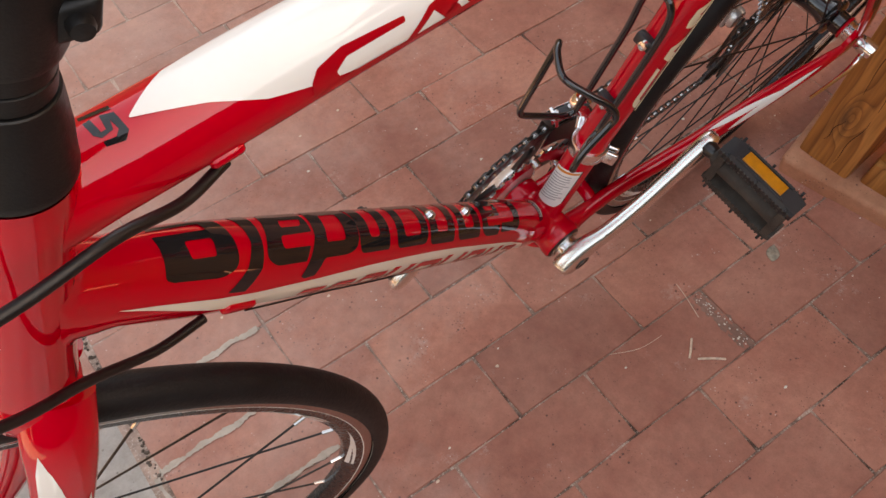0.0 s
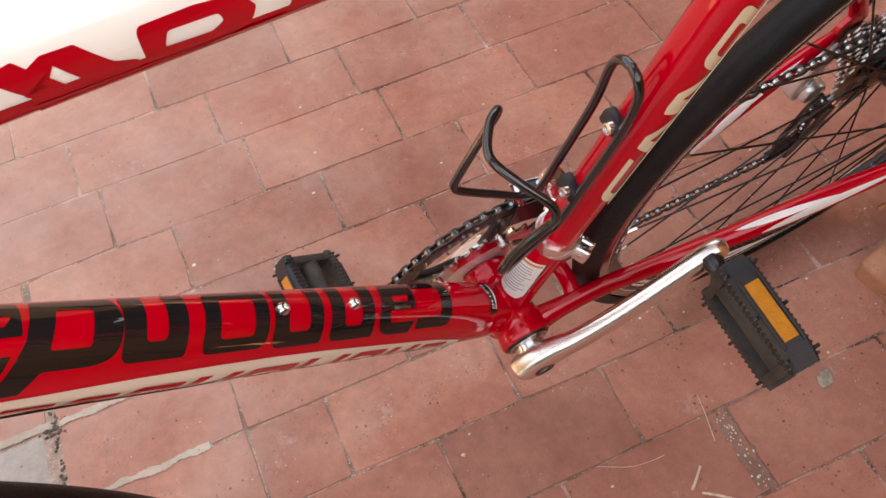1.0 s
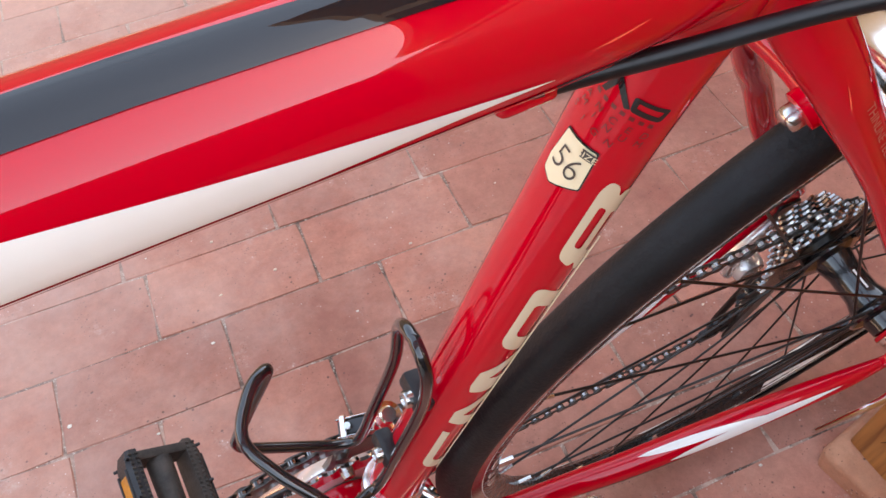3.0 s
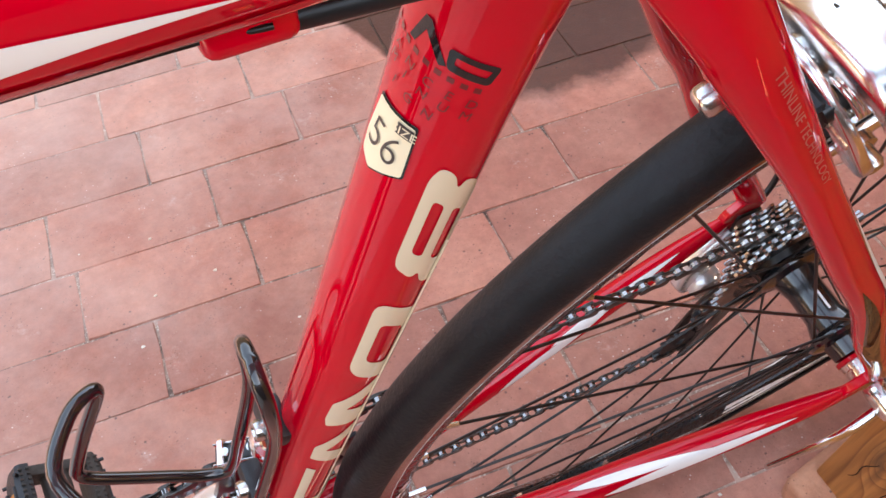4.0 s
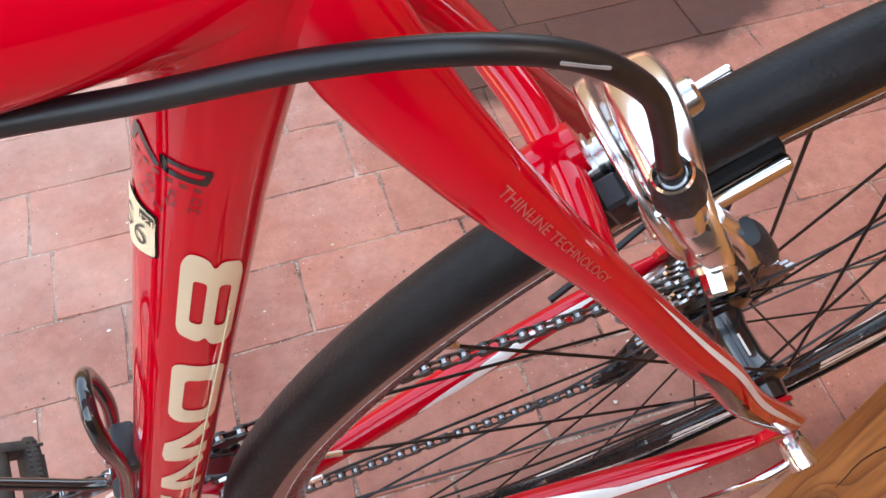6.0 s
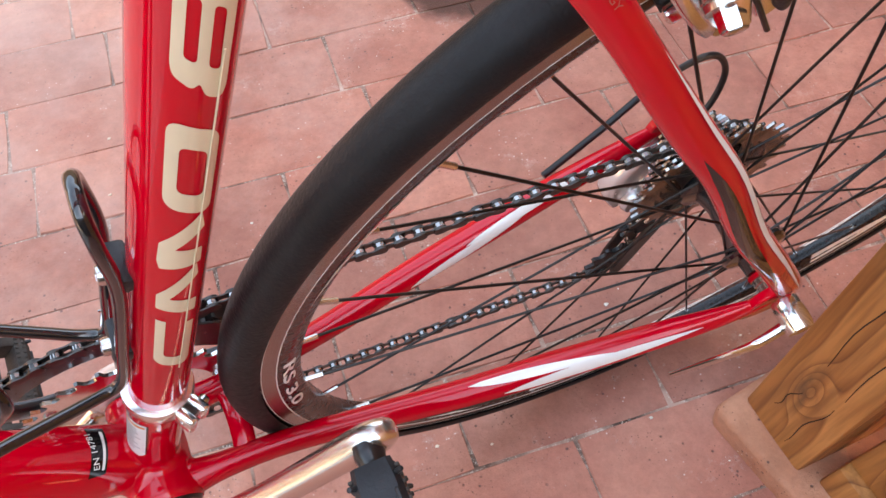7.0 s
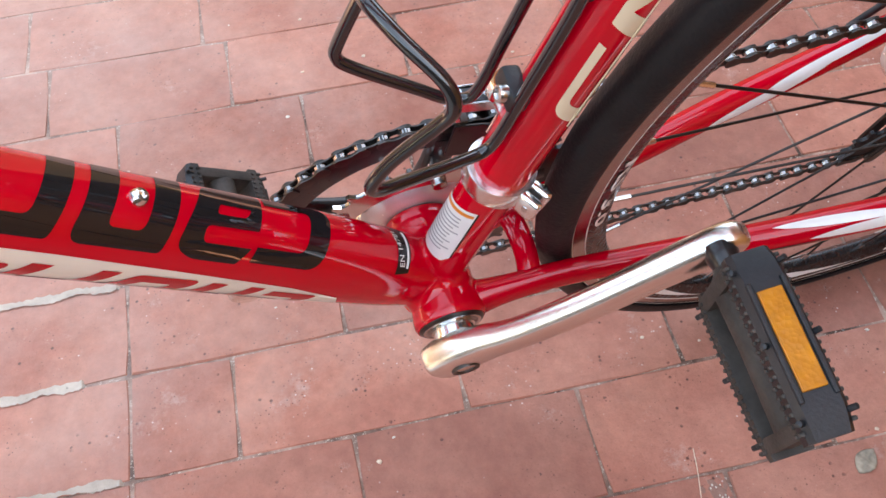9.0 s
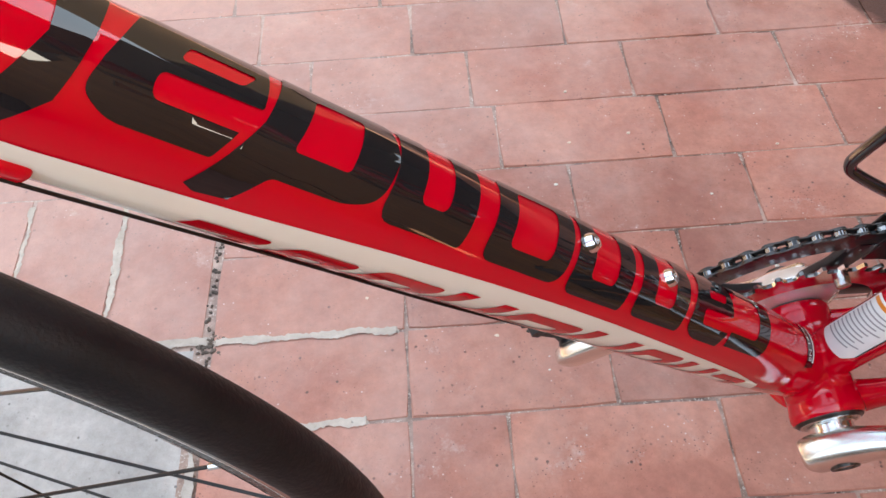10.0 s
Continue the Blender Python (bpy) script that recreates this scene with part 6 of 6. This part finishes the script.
    part("spring", sweep(coil, 0.00095, 10, n).done("spring", M_SILVER, True, 60), cal, "coiled return spring")
    part("spacer_block", box((0.0085, 0.0105, 0.017), axes(q(0.0058, 0.0205, 0.009), n, y, dn), 0.0012).done("spacer_block", M_PLASTIC), cal, "black spring block")
    part("adjust_screw", lathe([(0.0, 0.006), (0.0024, 0.0058), (0.0028, 0.0045), (0.0028, -0.008)], q(0.0112, 0.0290, 0.016), y, 14).done("adjust_screw", M_SATIN, True, 30), cal, "small brassy adjusting screw")
    # barrel adjuster
    b0 = q(0.0222, 0.0432, -0.0255)
    bd = (q(0.0236, 0.0435, -0.045) - b0).normalized()
    g = Geo()
    N = 54
    prof = [(0.0040, -0.004, 0), (0.0045, 0.002, 0), (0.0058, 0.0035, 0.2), (0.0065, 0.0055, 1), (0.0065, 0.0120, 1), (0.0060, 0.0150, 1), (0.0050, 0.0180, 0), (0.0046, 0.0190, 0), (0.0040, 0.0185, 0)]
    d_, u_, w_ = frame_of(bd, V3((0, 1, 0)))
    for r, h, k in prof:
        for m in range(N):
            t = 2 * math.pi * m / N
            rr = r * (1 + 0.045 * k * math.cos(9 * t))
            g.v.append(b0 + d_ * h + u_ * rr * math.cos(t) + w_ * rr * math.sin(t))
    for m in range(len(prof) - 1):
        for k in range(N):
            g.f.append((m * N + k, m * N + (k + 1) % N, (m + 1) * N + (k + 1) % N, (m + 1) * N + k))
    part("barrel_adjuster", g.done("barrel_adjuster", M_PLASTIC, True, 40), cal, "black scalloped barrel adjuster")
    part("barrel_seat", lathe([(0.0030, -0.022), (0.0052, -0.0215), (0.0054, -0.006), (0.0044, -0.003), (0.0030, 0.002)], b0, bd, 22).done("barrel_seat", M_CALIPER, True, 40), cal, "bright seat of the barrel")
    part("barrel_ring", lathe([(0.0036, 0.0180), (0.0049, 0.0195), (0.0051, 0.0203), (0.0045, 0.0208), (0.0034, 0.0195)], b0, bd, 26).done("barrel_ring", M_SILVER), cal, "bright ring of the barrel")
    part("ferrule", lathe([(0.0031, 0.016), (0.0031, 0.027), (0.0027, 0.0275)], b0, bd, 20).done("ferrule", M_GLOSSBLACK), cal)
    part("release_plate", sweep(smooth_path([(*q(0.0260, 0.0445, -0.006), 0.0050, 0.0035), (*q(0.0290, 0.0480, 0.004), 0.0052, 0.0040), (*q(0.0298, 0.0500, 0.014), 0.0050, 0.0042), (*q(0.0295, 0.0505, 0.024), 0.0040, 0.0036)], 5), 0.0036, 16, n, 3.5).done("release_plate", M_CALIPER, True, 40), cal, "polished plate behind the lever")
    lev = smooth_path([(*q(0.0325, 0.0500, 0.002), 0.0024, 0.0046), (*q(0.0342, 0.0515, 0.008), 0.0026, 0.0052), (*q(0.0345, 0.0520, 0.016), 0.0026, 0.0052), (*q(0.0335, 0.0515, 0.023), 0.0022, 0.0046)], 5)
    part("release_lever", sweep(lev, [(k[3], k[4]) for k in lev], 18, n, 3.0).done("release_lever", M_PLASTIC, True, 50), cal, "black release lever")
    part("pinch_plate", box((0.009, 0.007, 0.016), axes(q(0.0215, 0.0490, 0.003), n, y, dn), 0.0020, 3).done("pinch_plate", M_STEEL), cal, "bright pinch plate")
    ax = (y * 1.0 - n * 0.22 + dn * 0.25).normalized()
    part("anchor_bolt", lathe([(0.0, 0.0120), (0.0034, 0.0118), (0.0041, 0.0106), (0.0042, 0.0050), (0.0050, 0.0044)], q(0.0205, 0.0490, 0.0070), ax, 6).done("anchor_bolt", M_SILVER, True, 30), cal, "bright cable anchor bolt")
    part("anchor_washer", lathe([(0.003, 0.0052), (0.0064, 0.0050), (0.0066, 0.0030), (0.0058, 0.0026), (0.0066, 0.0020), (0.0066, -0.0030), (0.0036, -0.0035)], q(0.0205, 0.0490, 0.0070), ax, 28).done("anchor_washer", M_STEEL, True, 40), cal, "bright anchor washer")
    part("inner_wire", sweep([b0, q(0.0250, 0.0500, 0.000), q(0.0265, 0.0560, 0.010), q(0.0265, 0.0590, 0.022)], 0.0009, 8, n).done("inner_wire", M_CHAIN), cal, "dark brake wire")
    tang = n
    for s in (1, -1):
        n0, y0, d0 = (0.0330, 0.0185, 0.0625) if s > 0 else (0.0325, 0.0175, 0.056)
        c = q(n0, s * y0, d0)
        h = part("shoe_holder", box((0.050, 0.0052, 0.0085), axes(c, tang, y, dn), 0.002, 2).done("shoe_holder", M_SILVER), cal, "bright brake shoe holder")
        part("brake_pad", box((0.050, 0.0060, 0.0092), axes(q(n0, s * (y0 - 0.0060), d0), tang, y, dn), 0.0012).done("brake_pad", M_RUBBER), h, "black rubber brake pad")
        part("shoe_bolt", lathe([(0.0, 0.011), (0.0030, 0.011), (0.0042, 0.009), (0.0042, 0.003), (0.0065, 0.0025), (0.0065, -0.002)], q(n0 - 0.012, s * (y0 + 0.004), d0), y * s, 16).done("shoe_bolt", M_STEEL), h, "bright shoe bolt")


caliper()

# ---- rim prints: white swooshes and figures on the rear rim
def rim_flash(wheel, a0, a1, s):
    """A tapering white leaf on the rim's side, between two angles."""
    n = 24
    g = Geo()
    for i in range(n + 1):
        t = radians(a0 + (a1 - a0) * i / n)
        r0 = 0.3000 - 0.0010 * i / n
        r1 = 0.3000 - 0.0085 * math.sin(math.pi * i / n * 0.5) ** 1.5 if i < n else 0.2990
        for r in (r0, min(r1, r0)):
            yy = np.interp(r, [0.2905, 0.2965, 0.3010], [0.0042, 0.0080, 0.0096]) + 0.0004
            g.v.append(V3((r * math.cos(t), s * yy, r * math.sin(t))))
    for i in range(n):
        fc = (2 * i, 2 * i + 1, 2 * i + 3, 2 * i + 2)
        g.f.append(fc if s < 0 else fc[::-1])
    part("rim_flash", mesh("rim_flash", g.v, g.f, M_WHITEDECAL), wheel, "white flash on the rim")


for s in (1, -1):
    for a0, a1 in ((205, 232), (236, 262), (266, 290), (120, 150), (20, 45), (70, 96), (300, 325)):
        rim_flash(rear_wheel, a0, a1, s)
    for a0, a1 in ((150, 172), (178, 200), (60, 85), (300, 325), (240, 262)):
        rim_flash(front_wheel, a0, a1, s)
v, f = text_mesh("RS 3.0", 0.0150, -0.0004)
wide, tall = max(q[0] for q in v) - min(q[0] for q in v), max(q[1] for q in v) - min(q[1] for q in v)
out = []
for x, yv, _ in v:
    ang = radians(1.8) - x * radians(14.8) / wide
    r = 0.2990 - yv * 0.0080 / tall
    yy = np.interp(r, [0.2905, 0.2965, 0.3010], [0.0042, 0.0080, 0.0096]) + 0.0005
    out.append((r * math.cos(ang), yy, r * math.sin(ang)))
part("lettering", mesh("lettering", out, f, M_WHITEDECAL, False), rear_wheel, "white lettering on the rim")


# ---------------------------------------------------------------- litter on the paving
def litter():
    def straw(pts, r=0.0016):
        g = sweep(smooth_path(pts, 6), r, 7, (0, 0, 1)).done("straw", M_STRAW)
        return tagged(new("straw", g), "short dry straw stalk lying on the paving", "straw")
    straw([(-0.1492, 0.2017, 0.0016), (-0.1365, 0.2112, 0.0020), (-0.1260, 0.2183, 0.0016)], 0.0015)
    straw([(-0.1330, 0.2260, 0.0014), (-0.1368, 0.2290, 0.0020), (-0.1496, 0.2398, 0.0020), (-0.1592, 0.2493, 0.0015)], 0.0015)
    straw([(-0.1965, 0.1346, 0.0010), (-0.1910, 0.1543, 0.0018), (-0.1802, 0.1869, 0.0010)], 0.0005)
    straw([(-0.0541, 0.1477, 0.0008), (-0.0834, 0.1650, 0.0012), (-0.1049, 0.1708, 0.0012), (-0.1237, 0.1729, 0.0008)], 0.00033)
    rnd = random.Random(21)
    for i in range(46):
        x, y = rnd.uniform(-0.55, 0.35), rnd.uniform(-0.55, 0.36)
        r = rnd.uniform(0.0008, 0.0026)
        bm = bmesh.new()
        bmesh.ops.create_icosphere(bm, subdivisions=1, radius=r)
        for v in bm.verts:
            v.co = V3((v.co.x * rnd.uniform(0.7, 1.6), v.co.y * rnd.uniform(0.6, 1.2), v.co.z * 0.5)) + V3((x, y, r * 0.4))
        me = bpy.data.meshes.new("chip")
        bm.to_mesh(me)
        bm.free()
        me.materials.append(M_CHIP if rnd.random() < 0.6 else M_STRAW)
        tagged(new("chip", me), "tiny pale crumb lying on the paving", "crumb", "crumbs on the paving")
    g = Geo()
    for i in range(170):
        if i < 120:
            u, v = 0.4745 + rnd.gauss(0, 0.0022), rnd.uniform(-0.30, 0.22)
        else:
            u, v = 0.473 + rnd.gauss(0, 0.008), -0.162 + rnd.gauss(0, 0.006)
        r = rnd.uniform(0.0010, 0.0026)
        c = BOND @ V3((u, v, -0.0012))
        pts = [c + V3((math.cos(a) * r * rnd.uniform(0.7, 1.5), math.sin(a) * r * rnd.uniform(0.7, 1.5), 0)) for a in (0, 1.05, 2.1, 3.14, 4.2, 5.25)]
        top = [c.lerp(q, 0.6) + V3((0, 0, r * rnd.uniform(0.5, 1.0))) for q in pts]
        g.add(pts + top, [(k, (k + 1) % 6, 6 + (k + 1) % 6, 6 + k) for k in range(6)] + [tuple(range(6, 12))])
    tagged(new("rubble", g.done("rubble", M_RUBBLE, True, 20)), "dark crumbled mortar and grit in the joint beside the slab", "rubble", kind="stuff")
    # a crumbled strip along a broken paver edge: a thin dark crust with pale flecks on it
    crust, flecks = Geo(), Geo()
    for i in range(150):
        t = rnd.random()
        a = V3((-0.2095 + 0.004 * t, 0.166 + 0.087 * t, 0))
        across = rnd.gauss(0.45, 0.30)
        c = a + V3((0.017 * across, rnd.gauss(0, 0.002), 0.0002))
        pale = rnd.random() < 0.24
        r = rnd.uniform(0.0006, 0.0014) if pale else rnd.uniform(0.0016, 0.0042)
        g2 = flecks if pale else crust
        pts = [c + V3((math.cos(w) * r * rnd.uniform(0.6, 1.4), math.sin(w) * r * rnd.uniform(0.9, 2.0), 0)) for w in (0, 1.05, 2.1, 3.14, 4.2, 5.25)]
        top = [c.lerp(q, 0.7) + V3((0, 0, rnd.uniform(0.0010, 0.0016) if pale else rnd.uniform(0.0003, 0.0007))) for q in pts]
        g2.add(pts + top, [(m, (m + 1) % 6, 6 + (m + 1) % 6, 6 + m) for m in range(6)] + [tuple(range(6, 12))])
    tagged(new("rubble", crust.done("rubble", M_CRUST, True, 20)), "dark crumbled crust along a broken paver edge", "rubble", kind="stuff")
    tagged(new("rubble", flecks.done("rubble", M_CHIP, True, 20)), "pale mortar flecks on the crumbled paver edge", "rubble", kind="stuff")
    bm = bmesh.new()
    bmesh.ops.create_grid(bm, x_segments=10, y_segments=8, size=1)
    for v in bm.verts:
        t = v.co.x
        w = 0.0085 * (1 - abs(t) ** 2.2) + 0.0004
        v.co = V3((t * 0.013, v.co.y * w, 0.002 + 0.0022 * (1 - abs(v.co.y)) + 0.0012 * math.sin(5 * t)))
    me = bpy.data.meshes.new("leaf")
    bm.to_mesh(me)
    bm.free()
    me.materials.append(M_LEAF)
    me.polygons.foreach_set("use_smooth", [True] * len(me.polygons))
    ob = tagged(new("leaf", me), "small curled grey dry leaf on the paving", "leaf")
    ob.matrix_basis = pose(-0.331, 0.189, 0, 4, 0, 35)
    ob.modifiers.new("thick", "SOLIDIFY").thickness = 0.0005


litter()


# ---------------------------------------------------------------- single pavers, last
def lay_paving():
    near, far = [], []
    for c in cells():
        p = BOND @ V3(((c[0] + c[1]) / 2, (c[2] + c[3]) / 2, 0))
        if -1.25 < p.x < 0.75 and -1.15 < p.y < 0.48:
            near.append((abs(p.x + 0.2) + abs(p.y + 0.3), c, p))
        else:
            far.append((c, p))
    near.sort(key=lambda q: q[0])
    far += [(q[1], q[2]) for q in near[290:]]
    near = near[:290]
    rnd = random.Random(11)
    kinds = {}
    for _, c, p in near:
        w, d = round(c[1] - c[0] - 0.0017, 3), round(c[3] - c[2] - 0.0017, 3)
        key = (w, d, rnd.randrange(4))
        if key not in kinds:
            kinds[key] = paver_mesh("brick", w, d, len(kinds))
        part("brick", kinds[key], paving, "", Matrix.Translation((p.x, p.y, rnd.uniform(-0.0009, 0.0006))) @ BOND @ pose(0, 0, 0, rnd.uniform(-0.25, 0.25), rnd.uniform(-0.2, 0.2), rnd.uniform(-0.35, 0.35)))
    g = Geo()
    for c, p in far:
        w, d = c[1] - c[0] - 0.0017, c[3] - c[2] - 0.0017
        z = rnd.uniform(-0.001, 0.0006)
        pts = [(x * w / 2 * k, y * d / 2 * k, h + z) for k, h in ((1, -0.02), (1, -0.003), (0.985, 0)) for x, y in ((-1, -1), (1, -1), (1, 1), (-1, 1))]
        g.add(pts, [(i, (i + 1) % 4, (i + 1) % 4 + 4, i + 4) for i in range(4)] + [(i + 4, (i + 1) % 4 + 4, (i + 1) % 4 + 8, i + 8) for i in range(4)] + [(8, 9, 10, 11)], Matrix.Translation((p.x, p.y, 0)) @ BOND)
    ob = part("brick_field", mesh("brick_field", g.v, g.f, M_BRICK, False), paving)
    tagged(ob, kind="stuff")


lay_paving()
